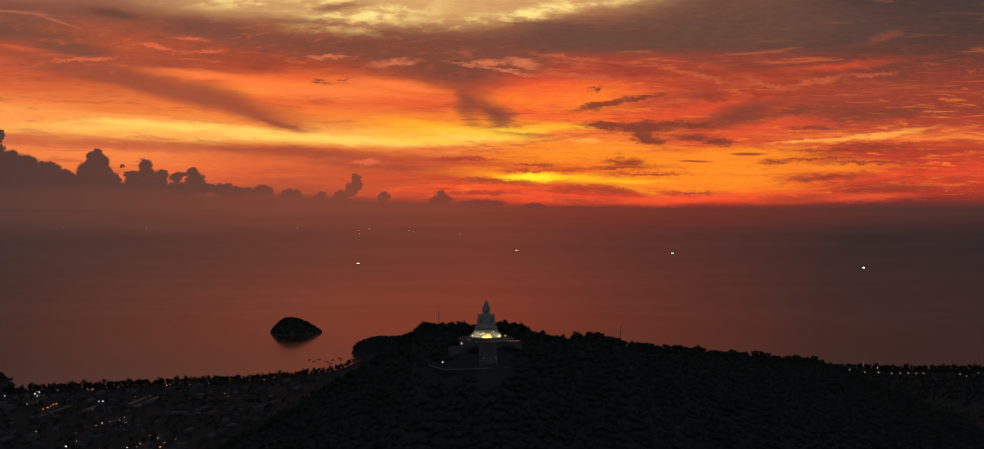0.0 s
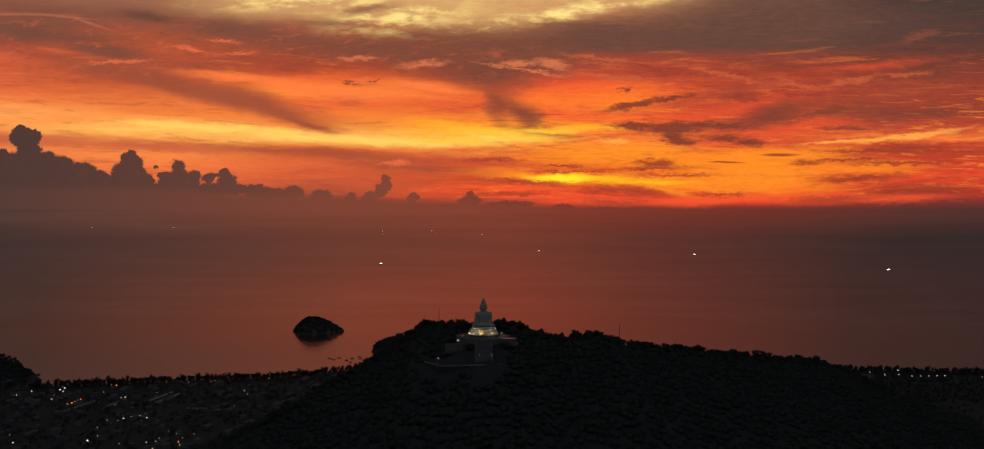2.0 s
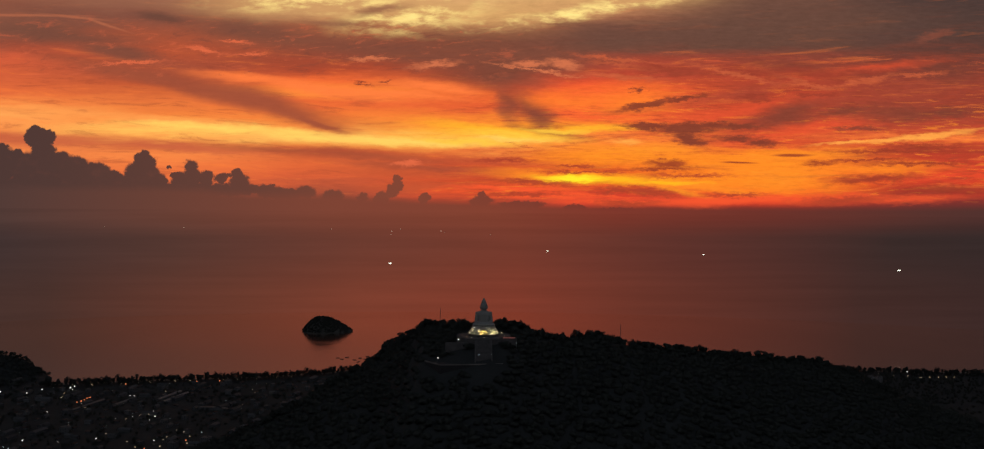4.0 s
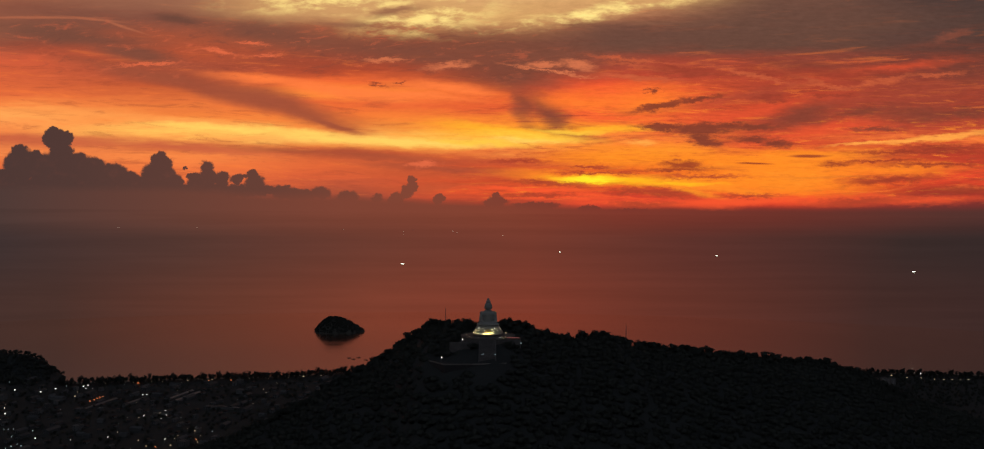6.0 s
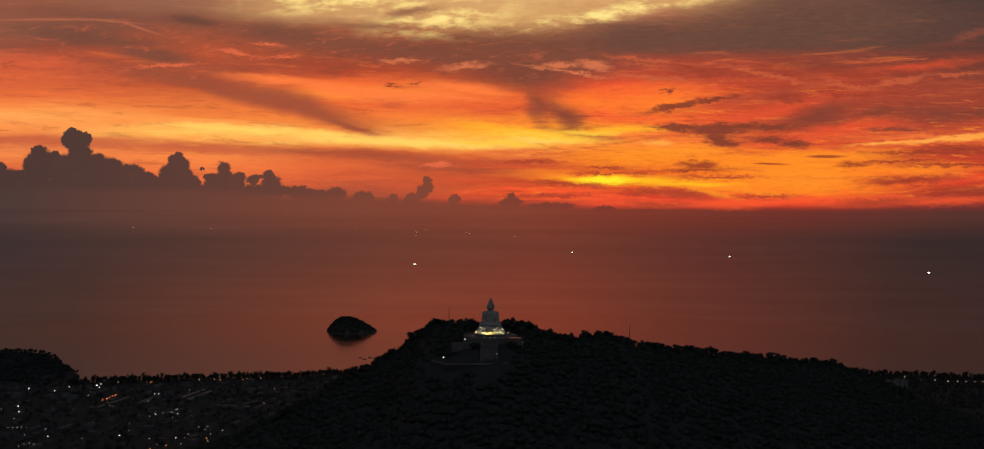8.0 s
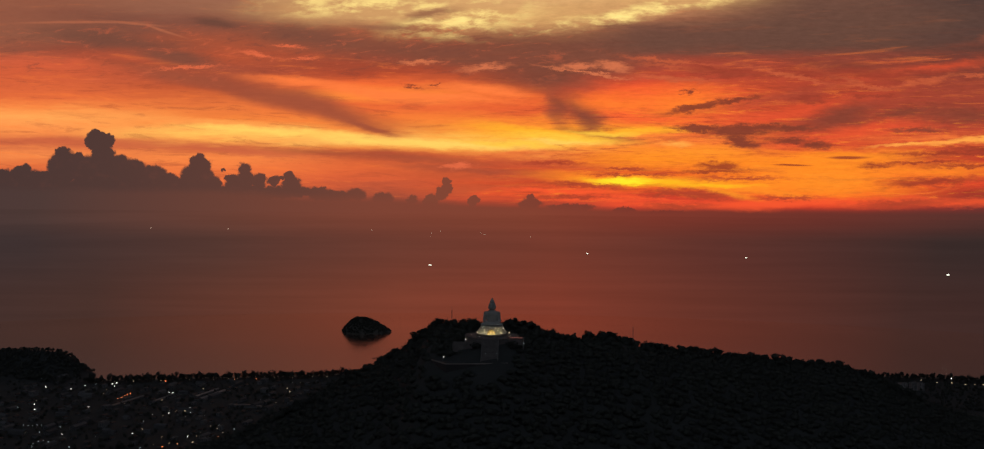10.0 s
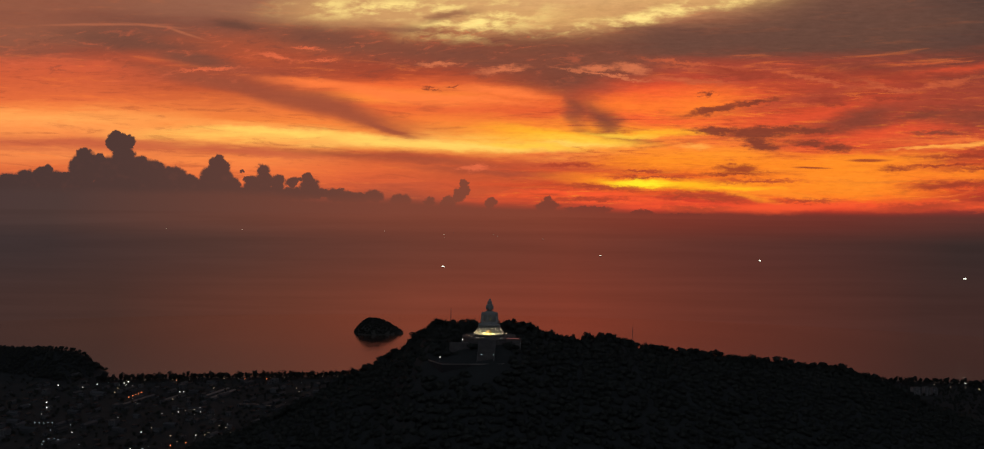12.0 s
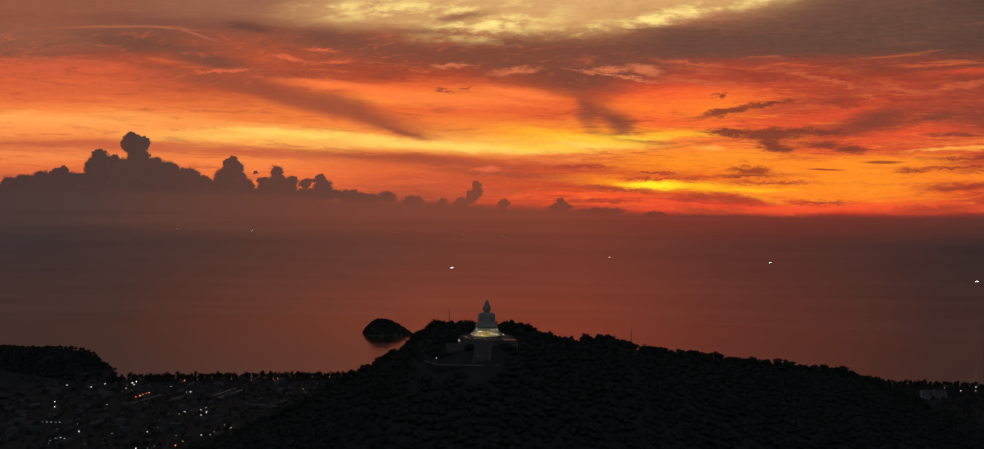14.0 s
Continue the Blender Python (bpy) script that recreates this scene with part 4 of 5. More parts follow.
# the taller crowns that stand out against the sea
for x, top in ((-72, 392.5), (-60, 390.5), (-42.6, 397), (-28, 396.4), (24.8, 400), (34, 396), (45, 391), (101, 378), (116, 377), (146, 378), (259, 354.5), (388, 335.5), (347, 337.5), (457, 330.5), (480, 328), (493, 326), (541, 307), (566, 298.5)):
    y = float(crest_y(x))
    i = int(abs(x)) % 5
    z = ground_z(x, y)
    size = max(0.6, min(1.5, (top - z + 1.5) / (12.7 + 1.05 * i)))
    tree(BROAD[i], (x, y, top - size * (12.7 + 1.05 * i)), rng.uniform(0, 360), size, "tall round-crowned tree standing above the crest", "tree", "crest trees")

# casuarinas along the beach
for i in range(480):
    x = -1290 + 960 * (i + rng.uniform(0, 1)) / 480
    y = float(shore_y(x)) - rng.uniform(55, 110)
    if i % 7 > 1 or x > -420:
        beach_more.append((x, y, ground_z(x, y) - 0.5))
        continue
    tree(CASUA[i % 4], (x, y, ground_z(x, y) - 0.5), rng.uniform(0, 360), rng.uniform(0.7, 1.35), "tall feathery beach tree behind the sand", "tree", "beach trees")
for i in range(460):
    x = 950 + 1100 * (i + rng.uniform(0, 1)) / 460
    y = float(shore_y(x)) - rng.uniform(55, 130)
    if i % 16 or x > 1750:
        beach_more.append((x, y, ground_z(x, y) - 0.5))
        continue
    tree(CASUA[i % 4], (x, y, ground_z(x, y) - 0.5), rng.uniform(0, 360), rng.uniform(0.7, 1.25), "tall feathery beach tree behind the sand", "tree", "beach trees")


def canopy(name, label, pts, kinds, lo, hi):
    """One sheet of forest made of many crowns."""
    V, F, k = [], [], 0
    for i, (x, y, z) in enumerate(pts):
        v, f = kinds[i % len(kinds)][2:]
        a, s = rng.uniform(0, 6.28), rng.uniform(lo, hi)
        ca, sa = math.cos(a) * s, math.sin(a) * s
        w = np.empty_like(v)
        w[:, 0], w[:, 1], w[:, 2] = v[:, 0] * ca - v[:, 1] * sa + x, v[:, 0] * sa + v[:, 1] * ca + y, v[:, 2] * s + z
        V.append(w)
        F.append(f + k)
        k += len(v)
    return tagged(bulk(name, np.concatenate(V), np.concatenate(F), M_leaf), label, "forest", kind="stuff")


canopy("beach_wood", "dark beach trees standing behind the sand", beach_more, CASUA, 0.5, 1.15)

THIN = []
for i in range(7):
    v, f = scrub_mesh(50 + i, 5.2, 4.4, 34, 1.15, 6.5)
    THIN.append((None, None, v, f))

for i in range(520):
    x = rng.uniform(-300, 620)
    y = float(crest_y(x)) + rng.uniform(-22, 16)
    if math.hypot(x - ST[0], y - ST[1]) > 38:
        crest_more.append((x, y, ground_z(x, y) - (1.5 if i < 260 else 3.2)))
canopy("crest_wood", "smaller dark trees filling the hill crest", crest_more, THIN, 0.7, 1.05)

pts = []
for gx in np.arange(-560, 760, 10):
    for gy in np.arange(880, 1400, 11):
        x, y = gx + rng.uniform(-4, 4), gy + rng.uniform(-4, 4)
        line = float(crest_y(x))
        if math.hypot(x - ST[0], y - ST[1]) < 38 or y > line + 40 or y < line - 330:
            continue
        if abs(x - ST[0] + 0.5) < 13 and 980 < y < 1080 or -74 < x < 26 and 1000 < y < 1044:
            continue
        pts.append((x, y, ground_z(x, y) - 1.5))
LOW = [(None, None, *scrub_mesh(80 + i, 7.2, 4.2, 44, 1.1, 2.2)) for i in range(7)]
canopy("hillside_forest", "dense dark tropical forest covering the hill", pts, LOW, 0.75, 1.2)

pts = []
for gx in np.arange(-1960, -1340, 13):
    for gy in np.arange(2660, 3010, 13):
        x, y = gx + rng.uniform(-5, 5), gy + rng.uniform(-5, 5)
        z = ground_z(x, y)
        if z > 5:
            pts.append((x, y, z - 1.5))
for gx in np.arange(-375, -70, 12):
    for gy in np.arange(3310, 3640, 14):
        z = ground_z(gx, gy)
        if z > 6:
            pts.append((gx + rng.uniform(-4, 4), gy + rng.uniform(-4, 4), z - 1.5))
canopy("headland_forest", "dark wooded headland reaching into the bay", pts, THIN, 0.5, 1.5)

# ---- the small island ----
ISL = (-672.0, 4012.0)
bm = bmesh.new()
rings = []
for k in range(9):
    f = k / 8
    rings.append([])
    for i in range(40):
        a = 2 * math.pi * i / 40
        r = (1 - f) ** 0.55 * (1 + 0.10 * math.sin(3 * a + 1) + 0.05 * math.sin(7 * a))
        rings[-1].append(bm.verts.new((-14 * f + 104 * r * math.cos(a) * (1.1 if math.cos(a) > 0 else 1.0), 80 * r * math.sin(a), -3 + 68 * f)))
for a, c in zip(rings, rings[1:]):
    for i in range(40):
        j = (i + 1) % 40
        bm.faces.new((a[i], a[j], c[j], c[i]))
bm.faces.new(rings[-1])
island = thing("island", "small round wooded island in the bay", "island", (ISL[0], ISL[1], 0))
part("rock", bm, M_rock, island, "dark rocky shore")
V, F, k = [], [], 0
for i in range(1100):
    a, f = rng.uniform(0, 6.28), rng.uniform(0.07, 0.98)
    r = (1 - f) ** 0.55 * (1 + 0.10 * math.sin(3 * a + 1) + 0.05 * math.sin(7 * a))
    v, fc = THIN[i % 7][2:]
    V.append(v * rng.uniform(0.5, 0.85) + (-14 * f + 104 * r * math.cos(a) * (1.1 if math.cos(a) > 0 else 1.0), 80 * r * math.sin(a), -6 + 68 * f))
    F.append(fc + k)
    k += len(v)
wood = bulk("greenery", np.concatenate(V), np.concatenate(F), M_leaf)
wood.parent = island


# ---- the town on the plain ----
def house_kind(w, d, h, flat, roof_mat):
    """One kind of small building, its parts built once."""
    root = thing("house", "low plastered town house with a pitched roof" if not flat else "flat-roofed grey concrete shophouse on a dark street", "house", (0, 0, -50))
    bm = bmesh.new()
    box(bm, 0, 0, -1.5, w, d, h + 1.5)
    part("wall", bm, M_plaster, root)
    bm = bmesh.new()
    if flat:
        box(bm, 0, 0, h, w + 0.6, d + 0.6, 0.5)
        box(bm, w * 0.2, d * 0.1, h + 0.5, w * 0.3, d * 0.25, 1.8)
    else:
        r, o = w * 0.24, 0.8
        v = [bm.verts.new(c) for c in ((-w / 2 - o, -d / 2 - o, h - 0.2), (w / 2 + o, -d / 2 - o, h - 0.2), (w / 2 + o, d / 2 + o, h - 0.2), (-w / 2 - o, d / 2 + o, h - 0.2), (0, -d / 2 - o * 0.6, h + r), (0, d / 2 + o * 0.6, h + r),
                                       (-w / 2 - o, -d / 2 - o, h + 0.1), (w / 2 + o, -d / 2 - o, h + 0.1), (w / 2 + o, d / 2 + o, h + 0.1), (-w / 2 - o, d / 2 + o, h + 0.1))]
        for f in ((3, 2, 1, 0), (6, 7, 4), (8, 9, 5), (7, 8, 5, 4), (9, 6, 4, 5), (0, 1, 7, 6), (1, 2, 8, 7), (2, 3, 9, 8), (3, 0, 6, 9)):
            bm.faces.new([v[i] for i in f])
    part("roof", bm, roof_mat, root)
    n = max(2, int(w / 4))
    for i in range(n):
        for z in np.arange(0.9, h - 1.4, 3.0):
            bm = bmesh.new()
            box(bm, -w / 2 + w * (i + 0.5) / n, -d / 2 - 0.03, z, 1.5, 0.12, 1.4)
            part("window", bm, M_glass, root)
    bm = bmesh.new()
    box(bm, w * 0.5 / n - w / 2 + w / n * 0.5, -d / 2 - 0.04, 0, 1.0, 0.14, 2.1)
    part("door", bm, M_steel, root)
    return root


KINDS = [house_kind(9, 13, 4, False, M_roof_a), house_kind(11, 16, 6.5, False, M_roof_b), house_kind(14, 30, 6, False, M_roof_b), house_kind(10, 12, 9, True, M_conc),
         house_kind(16, 44, 7, False, M_roof_b), house_kind(8, 10, 3.5, False, M_roof_a), house_kind(18, 18, 12, True, M_conc)]


def place(kind, x, y, turn, label=""):
    ob = copy_thing(kind, pose(x, y, max(ground_z(x, y), 0.5), 0, 0, turn))
    tagged(ob, label, group="town houses")
    return ob


taken = []


def free(x, y, r):
    if any((x - a) ** 2 + (y - c) ** 2 < (r + q) ** 2 for a, c, q in taken):
        return False
    taken.append((x, y, r))
    return True


# streets run towards the beach; houses stand in rows along them
for k in range(13):
    x0 = -1420 + 72 * k + rng.uniform(-8, 8)
    y = 1900.0
    while y < 2830:
        i = int(rng.choice([0, 0, 1, 1, 2, 3, 4, 5, 5, 6], p=[0.14, 0.12, 0.14, 0.1, 0.1, 0.1, 0.06, 0.12, 0.08, 0.04]))
        x = x0 + (y - 2300) * 0.2 + rng.uniform(-3, 3) + (16 if rng.random() < 0.5 else -16)
        r = (8, 10, 15, 8, 21, 7, 12)[i]
        y += r * 1.3 + rng.uniform(4, 52)
        if y < float(shore_y(x)) - 125 and ground_z(x, y) < 18 and free(x, y, r * 0.8):
            place(KINDS[i], x, y, -11.5 + rng.uniform(-3, 3) + (0 if rng.random() < 0.75 else 90))

# paler long market roofs
for x, y, w, d in ((-1040, 2420, 12, 150), (-962, 2470, 10, 120), (-842, 2535, 14, 130), (-700, 2395, 90, 9), (-868, 2560, 12, 120)):
    root = thing("market_hall", "long pale metal-roofed market hall", "market hall", (x, y, ground_z(x, y)), "market halls", -11.5)
    bm = bmesh.new()
    box(bm, 0, 0, -1, w * 0.92, d * 0.97, 6.5)
    part("wall", bm, M_plaster, root)
    bm = bmesh.new()
    for s in (-1, 1):
        q = [bm.verts.new(c) for c in ((0, -d / 2, 7.6), (0, d / 2, 7.6), (s * w / 2, d / 2, 5.4), (s * w / 2, -d / 2, 5.4), (0, -d / 2, 7.35), (0, d / 2, 7.35), (s * w / 2, d / 2, 5.15), (s * w / 2, -d / 2, 5.15))]
        for f in ((0, 1, 2, 3), (4, 7, 6, 5), (3, 2, 6, 7), (0, 3, 7, 4), (1, 5, 6, 2)):
            bm.faces.new([q[j] for j in (f if s > 0 else f[::-1])])
    part("roof", bm, M_pale, root, "pale sheet roof")
for k in KINDS:
    for o in (*k.children_recursive, k):
        bpy.data.objects.remove(o)

# garden trees of the town, and scrub on the plain
pts = []
for i in range(1900):
    x, y = rng.uniform(-1700, -330), rng.uniform(1700, 2900)
    if y < float(shore_y(x)) - 60 and ground_z(x, y) < 60:
        pts.append((x, y, ground_z(x, y) - 2.0))
for i in range(1300):
    x, y = rng.uniform(800, 1900), rng.uniform(2050, 3000)
    if y < float(shore_y(x)) - 60:
        pts.append((x, y, ground_z(x, y) - 2.0))
for i in range(700):
    x, y = rng.uniform(1050, 1750), rng.uniform(2500, 3000)
    if y < float(shore_y(x)) - 60:
        pts.append((x, y, ground_z(x, y) - 2.0))
canopy("town_trees", "dark garden trees scattered between the houses", pts, THIN, 0.55, 1.15)

# street lamps and lit signs
WHITE = [(-1344, 2568), (-1264, 2556), (-1249, 2611), (-1183, 2645), (-1180, 2667), (-1163, 2616), (-969, 2536), (-958, 2537), (-865, 2272), (-833, 2332), (-812, 2281), (-1254, 2344), (-1219, 2282), (-1018, 2032), (-864, 2053), (-731, 2044), (-1108, 2762), (-1449, 2958), (-824, 1909)]
WARM = [(-1408, 2707), (-1163, 2562), (-1144, 2503), (-946, 2431), (-870, 2246), (-854, 2291), (-836, 2305), (-892, 2598), (-651, 2619), (-631, 2571), (-629, 2419), (-859, 2096), (-786, 2031), (-750, 1983), (-701, 1995), (-712, 2050), (-713, 2076), (-713, 2145), (-689, 2123), (-663, 2083), (-650, 2022)]
DIM = [(-1347, 2574), (-1058, 2100), (-647, 2119), (-1038, 1967), (-1029, 1974), (-1016, 1967), (-1039, 1947), (-1078, 2046), (-1152, 2110), (-1141, 2111), (-1131, 2112), (-1121, 2113), (-1110, 2114), (-948, 1927), (-799, 1913), (-796, 1938), (-1780, 2760), (-1755, 2764), (-1743, 2728), (-1028, 1922)]
ORANGE = [(-1074, 2439), (-1071, 2458), (-1071, 2477), (-1072, 2496), (-1068, 2507), (-1047, 2706), (-784, 2758), (-849, 2745), (-729, 1979), (-661, 2047), (-752, 1949)]
for spots, mat, size, label in ((WHITE, M_lamp_w, 1.5, "bright white street lamp on a steel pole"), (WARM, M_lamp_y, 1.05, "warm yellow street lamp on a steel pole"),
                                (DIM, M_lamp_c, 1.0, "small cool white street lamp on a pole"), (ORANGE, M_lamp_o, 1.6, "orange sodium street lamp on a steel pole")):
    for x, y in spots:
        lamp_post((x, y, ground_z(x, y)), mat, 8.0, size * rng.uniform(0.75, 1.05), label, "street lamps")
for i in range(44):
    x, y = rng.uniform(-1420, -520), rng.uniform(1950, 2800)
    if ground_z(x, y) < 25:
        lamp_post((x, y, ground_z(x, y)), (M_lamp_y, M_lamp_c, M_lamp_w)[i % 3], 6.0, rng.uniform(0.3, 0.65), "faint street lamp among dark houses", "street lamps")
for i in range(14):
    x = -1180 + 50 * i + rng.uniform(-15, 15)
    y = float(shore_y(x)) - 112
    lamp_post((x, y, ground_z(x, y)), M_lamp_y, 7.0, rng.uniform(0.5, 0.9), "warm lamp along the beach road", "beach road lamps")
for x, y in ((1310, 2927), (1340, 2882), (1424, 2966), (1417, 2859), (1446, 2859), (1472, 2858), (1502, 2864), (1529, 2867), (1641, 2849), (1639, 2809), (1770, 2950), (1718, 2874), (1385, 2881)):
    lamp_post((x, y, ground_z(x, y)), M_lamp_w if x in (1424, 1770) else M_lamp_y, 12.0, 1.35, "lit lamp on the far beach road", "beach road lamps")


def apartment(x, y, w, d, floors, turn):
    root = thing("apartment_block", "pale multi-storey apartment block by the beach", "apartment block", (x, y, ground_z(x, y)), "apartment blocks", turn)
    h = floors * 3.2
    bm = bmesh.new()
    box(bm, 0, 0, -2, w, d, h + 2, 0.1)
    part("wall", bm, M_white, root)
    bm = bmesh.new()
    box(bm, 0, 0, h, w + 0.8, d + 0.8, 0.8, 0.1)
    box(bm, w * 0.2, 0, h + 0.8, 4, 4, 2.6, 0.1)
    part("roof", bm, M_conc, root)
    n = int(w / 4.5)
    for i in range(n):
        for k in range(floors):
            bm = bmesh.new()
            box(bm, -w / 2 + w * (i + 0.5) / n, -d / 2 - 0.02, k * 3.2 + 0.8, 2.4, 0.16, 1.9)
            win = part("window", bm, M_glass, root)
            bm = bmesh.new()
            box(bm, -w / 2 + w * (i + 0.5) / n, -d / 2 - 0.7, k * 3.2 + 0.3, 3.4, 1.3, 0.2)
            box(bm, -w / 2 + w * (i + 0.5) / n, -d / 2 - 1.3, k * 3.2 + 0.5, 3.4, 0.1, 0.8)
            part("balcony", bm, M_white, root)


apartment(1200, 2795, 26, 14, 8, 12)
apartment(1234, 2803, 18, 14, 8, 12)
apartment(1262, 2816, 16, 14, 7, 12)


# ---- masts on the ridge ----
def mast(x, y, tall, label):
    z = ground_z(x, y)
    root = thing("radio_mast", label, "radio mast", (x, y, z))
    bm = bmesh.new()
    for i in range(3):
        a = 2.1 * i
        tube(bm, (0.9 * math.cos(a), 0.9 * math.sin(a), -1), (0.25 * math.cos(a), 0.25 * math.sin(a), tall * 0.85), 0.2, 0.16, 6)
    part("lattice_leg", bm, M_steel, root)
    bm = bmesh.new()
    for k in range(int(tall * 0.85 / 1.6)):
        r = 0.9 - 0.65 * k * 1.6 / (tall * 0.85)
        p = [(r * math.cos(2.1 * i), r * math.sin(2.1 * i), k * 1.6) for i in range(3)]
        for i in range(3):
            tube(bm, p[i], (p[(i + 1) % 3][0], p[(i + 1) % 3][1], k * 1.6 + 1.5), 0.05, 0.05, 4)
    part("bracing", bm, M_steel, root)
    bm = bmesh.new()
    tube(bm, (0, 0, tall * 0.83), (0, 0, tall), 0.22, 0.14, 6)
    part("antenna", bm, M_steel, root)


mast(-57.6, 1168, 26, "thin steel lattice mast above the trees")
mast(180.3, 1196, 27, "thin steel lattice mast on the ridge")

# lamps and terraces on the hillside below the statue
for x, y, z, tall, mat in ((-55.0, 1013, 362, 7.5, M_lamp_w), (-32.9, 1049, 378, 7.0, M_lamp_w), (35.1, 1052, 376, 5.0, M_lamp_c), (-9.1, 1029, 368, 3.2, M_lamp_c), (4.8, 1029, 368, 3.2, M_lamp_c)):
    lamp_post((x, y, z), mat, tall, 0.62 if mat == M_lamp_w else 0.45, "white lamp beside the temple terraces", "temple lamps")
for x, y, z, mat in ((4.0, 1066.4, 393.8, M_lamp_w), (10.6, 1068.8, 393.8, M_lamp_w), (-14.4, 1069.6, 393.8, M_lamp_w)):
    lamp_post((x, y, z), mat, 2.2, 0.42, "short white lamp on the lotus base", "lotus base lamps")
for x, y, z in ((-20.2, 1064, BASE_Z - 0.8), (17.6, 1064, BASE_Z - 0.8)):
    lamp_post((x, y, z), M_lamp_y, 6.0, 0.65, "warm lamp post on the statue terrace", "terrace lamps")
for x, y, w, d, h, label in ((-34, 1052, 26, 9, 6, "flat concrete temple annex on the slope"), (27, 1060, 18, 8, 7.6, "low temple pavilion with a red light strip")):
    z = ground_z(x, y)
    root = thing("temple_terrace", label, "terrace", (x, y, z), "", -3)
    bm = bmesh.new()
    box(bm, 0, 0, -6, w, d, h + 6, 0.15)
    part("wall", bm, M_conc, root)
    bm = bmesh.new()
    box(bm, 0, -d / 2 + 0.2, h, w, 0.3, 1.0, 0.05)
    part("parapet", bm, M_conc, root)
    if x > 0:
        bm = bmesh.new()
        box(bm, 0, -d / 2 - 0.2, h - 0.2, w * 0.8, 0.4, 0.7, 0.1)
        part("light_strip", bm, M_neon, root, "dim red light strip")


# the walled forecourt at the foot of the great stair
def forecourt():
    rim = [(-70, 1033), (-51.3, 1006), (-20, 1010), (18, 1016), (22, 1036), (-30, 1046)]
    root = thing("forecourt", "walled grey concrete forecourt below the grand staircase", "forecourt", (0, 0, 362))
    bm = bmesh.new()
    top = [bm.verts.new((x, y, 0)) for x, y in rim]
    foot = [bm.verts.new((x, y, -24)) for x, y in rim]
    bm.faces.new(top)
    bm.faces.new(foot[::-1])
    for i in range(len(rim)):
        j = (i + 1) % len(rim)
        bm.faces.new((foot[i], foot[j], top[j], top[i]))
    part("slab", bm, M_asph, root)
    for (xa, ya), (xb, yb) in zip(rim[:4], rim[1:5]):
        length = math.hypot(xb - xa, yb - ya)
        bm = bmesh.new()
        box(bm, 0, 0, 0, length, 0.5, 1.3, 0.06)
        wall = part("parapet", bm, M_pale, root, "pale parapet wall")
        wall.matrix_basis = pose((xa + xb) / 2, (ya + yb) / 2, 0, 0, 0, math.degrees(math.atan2(yb - ya, xb - xa)))


forecourt()


# ---- boats ----
def fishing_boat(x, y, z, size, mat, lit):
    root = thing("fishing_boat", "fishing boat with bright white lamps far out at sea" if lit > 1 else "far fishing boat showing a faint lamp", "boat", (x, y, z), "fishing boats", 20)
    k = 0.7 if lit > 1 else 0.3
    root.scale = (k, k, k)
    size = size / k * (1.25 if lit > 1 else 1.0)
    bm = bmesh.new()
    ring = []
    for f, w, k in ((-1, 0.25, 0.5), (-0.6, 0.9, 0.1), (0, 1.0, 0), (0.6, 0.8, 0.15), (1.1, 0.05, 0.9)):
        ring.append([bm.verts.new((f * 9, s * 2.4 * w, 2.4 + k)) for s in (-1, 1)] + [bm.verts.new((f * 8.4, s * 1.3 * w, -1.0 + k)) for s in (1, -1)])
    for a, c in zip(ring, ring[1:]):
        for i in range(4):
            j = (i + 1) % 4
            bm.faces.new((a[i], a[j], c[j], c[i]))
    bm.faces.new(ring[0][::-1])
    bm.faces.new(ring[-1])
    part("hull", bm, M_hull, root)
    bm = bmesh.new()
    box(bm, -3.5, 0, 2.3, 5, 3, 2.8, 0.2)
    part("cabin", bm, M_white, root)
    bm = bmesh.new()
    tube(bm, (1, 0, 2), (1, 0, 9), 0.12, 0.08, 6)
    pole = part("mast", bm, M_steel, root)
    bm = bmesh.new()
    for i in range(3):
        ball(bm, (-6 + 6 * i, 0, 7.5), (size, size, size * 0.5), (0, 0, 0), 2)
    part("lamp_row", bm, mat, pole, "row of glowing fishing lamps")


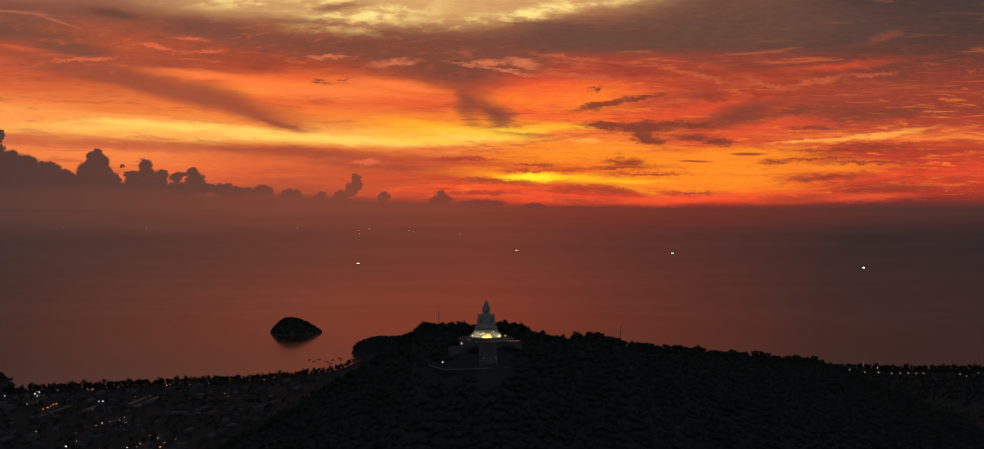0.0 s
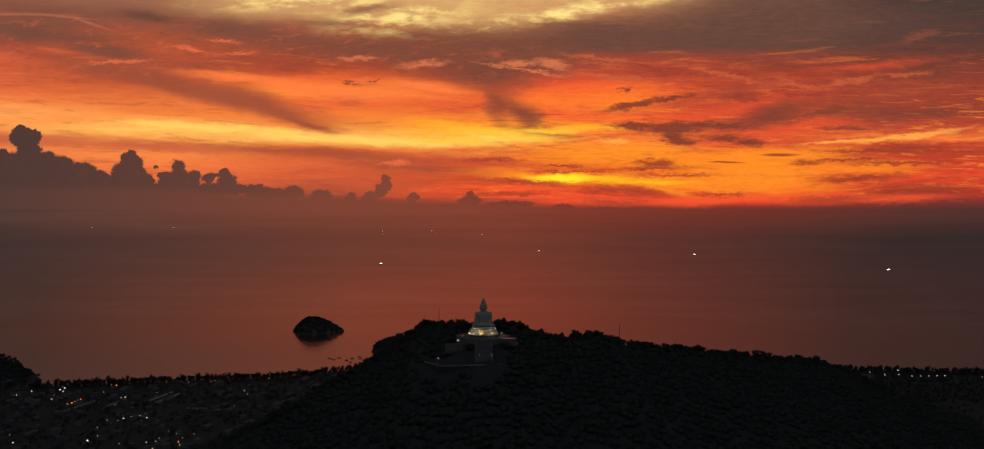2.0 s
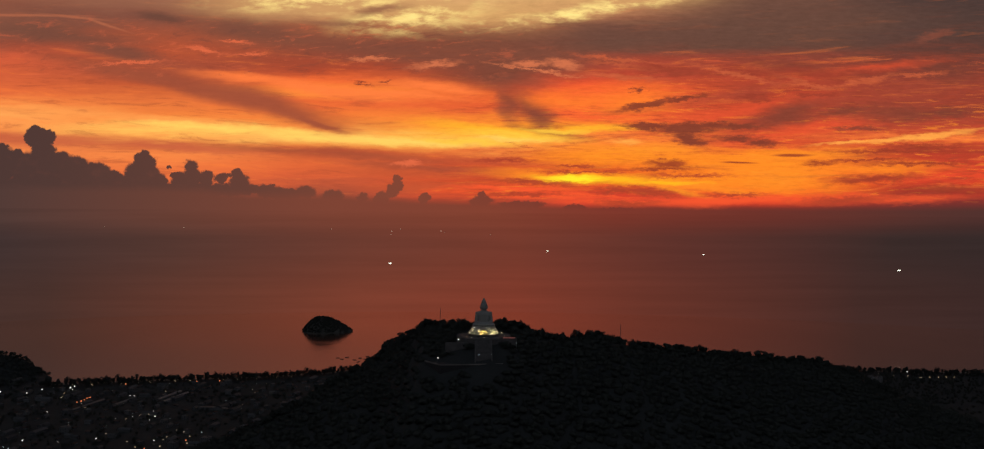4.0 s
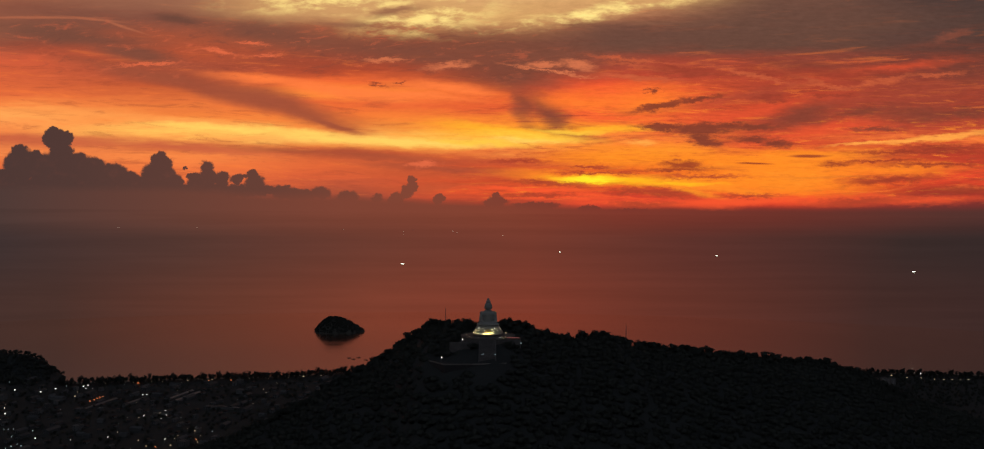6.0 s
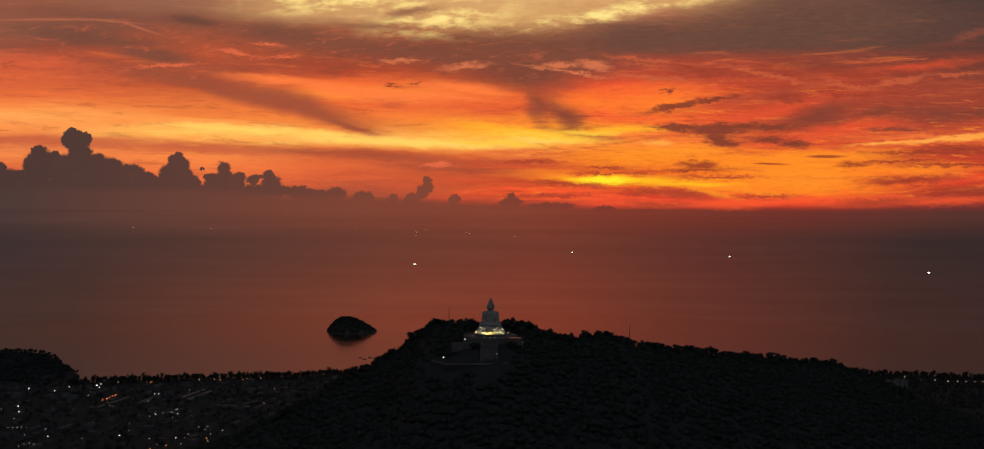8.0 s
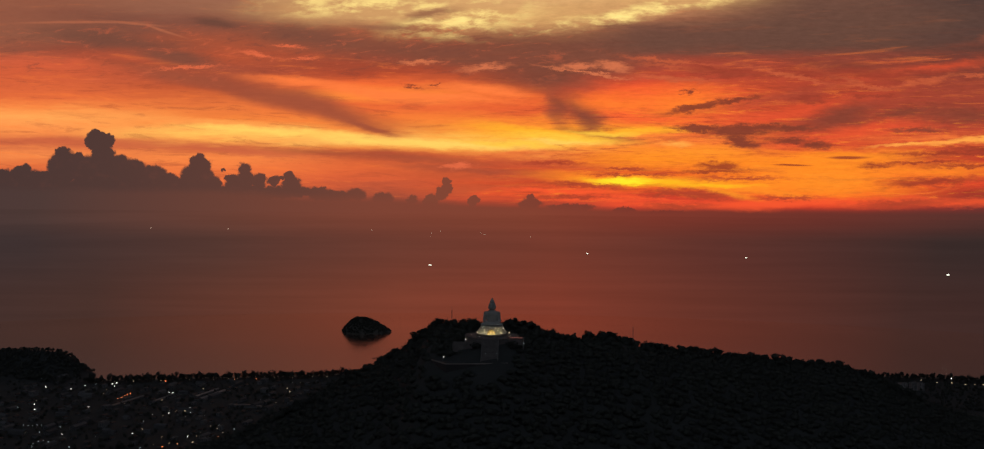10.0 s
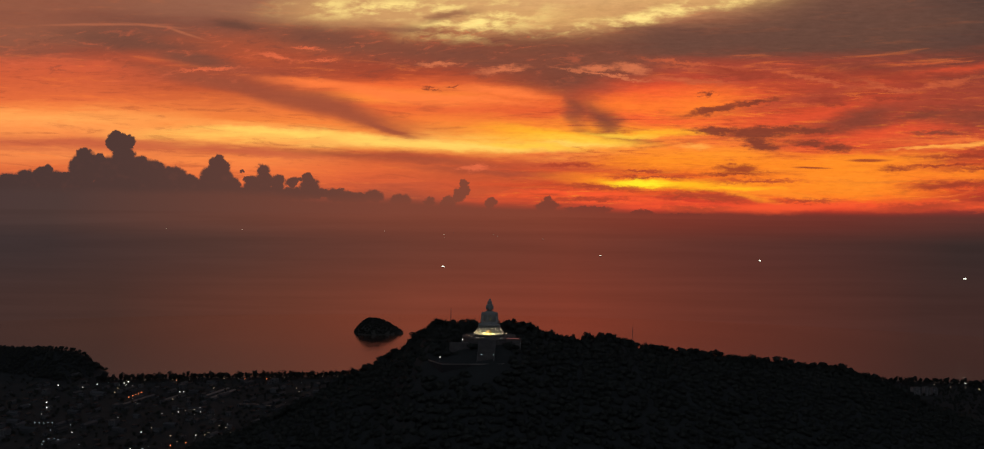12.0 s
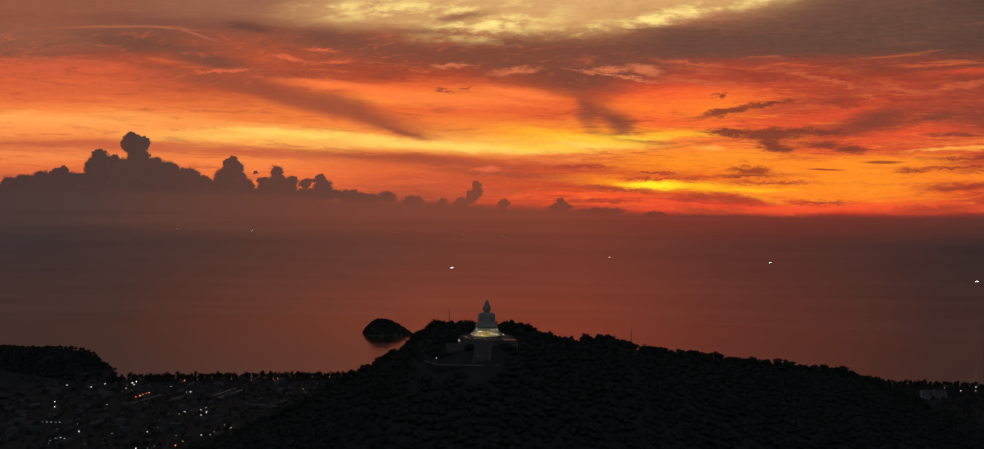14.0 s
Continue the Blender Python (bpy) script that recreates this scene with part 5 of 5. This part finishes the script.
for x, y, z, s, lit in ((-454, 4768, 255, 2.7, 2), (1172, 4644, 320, 1.9, 2), (2042, 4333, 266, 3.2, 2), (376, 4775, 326, 1.5, 2), (-1814, 4433, 442, 1.3, 1), (-1467, 4560, 440, 1.3, 1), (-760, 4729, 438, 1.0, 1),
                        (-449, 4769, 427, 1.3, 1), (-449, 4769, 411, 1.0, 1), (74, 4789, 412, 1.3, 1), (-188, 4786, 430, 1.1, 1), (-168, 4787, 423, 1.1, 1), (-400, 4773, 438, 0.9, 1)):
    fishing_boat(x, y, z, s, M_boat_l if lit > 1 else M_faint, lit)


def longtail(x, y, turn):
    root = thing("longtail_boat", "small dark wooden boat moored in the bay", "boat", (x, y, 0), "moored boats", turn)
    bm = bmesh.new()
    ring = []
    for f, w, k in ((-1, 0.5, 0.5), (-0.5, 0.9, 0.1), (0.2, 1.0, 0), (0.7, 0.6, 0.6), (1.1, 0.05, 2.2)):
        ring.append([bm.verts.new((f * 7, s * 1.6 * w, 1.2 + k)) for s in (-1, 1)] + [bm.verts.new((f * 6.5, s * 0.8 * w, -0.6 + k)) for s in (1, -1)])
    for a, c in zip(ring, ring[1:]):
        for i in range(4):
            j = (i + 1) % 4
            bm.faces.new((a[i], a[j], c[j], c[i]))
    bm.faces.new(ring[0][::-1])
    bm.faces.new(ring[-1])
    part("hull", bm, M_bark, root)
    bm = bmesh.new()
    for px_, py_ in ((-3, -1), (-3, 1), (1.5, -1), (1.5, 1)):
        tube(bm, (px_, py_, 0.8), (px_, py_, 3.2), 0.08, 0.08, 5)
    box(bm, -0.8, 0, 3.2, 6, 2.8, 0.2, 0.05)
    part("awning", bm, M_roof_b, root)


for x, y in ((-504, 3283), (-485, 3256), (-472, 3296), (-437, 3241), (-422, 3281), (-401, 3322), (-393, 3281), (-419, 3201), (-362, 3266)):
    longtail(x, y, rng.uniform(-25, 25))


# ---- the beach ----
def beach(x0, x1, label):
    n = int((x1 - x0) / 12)
    v, f = [], []
    for i in range(n + 1):
        x = x0 + (x1 - x0) * i / n
        e = float(shore_y(x))
        for k, off in enumerate((2, 16, 32, 48)):
            v.append((x, e - off, max(float(height(x, e - off)), 0.0) + 0.25))
    for i in range(n):
        for k in range(3):
            a = i * 4 + k
            f.append((a, a + 1, a + 5, a + 4))
    return tagged(bulk("beach", v, f, M_sand), label, "beach", kind="structure")


beach(-1290, -420, "narrow sandy beach behind a dark tree line")
beach(700, 2300, "long straight sandy beach beyond the hill")
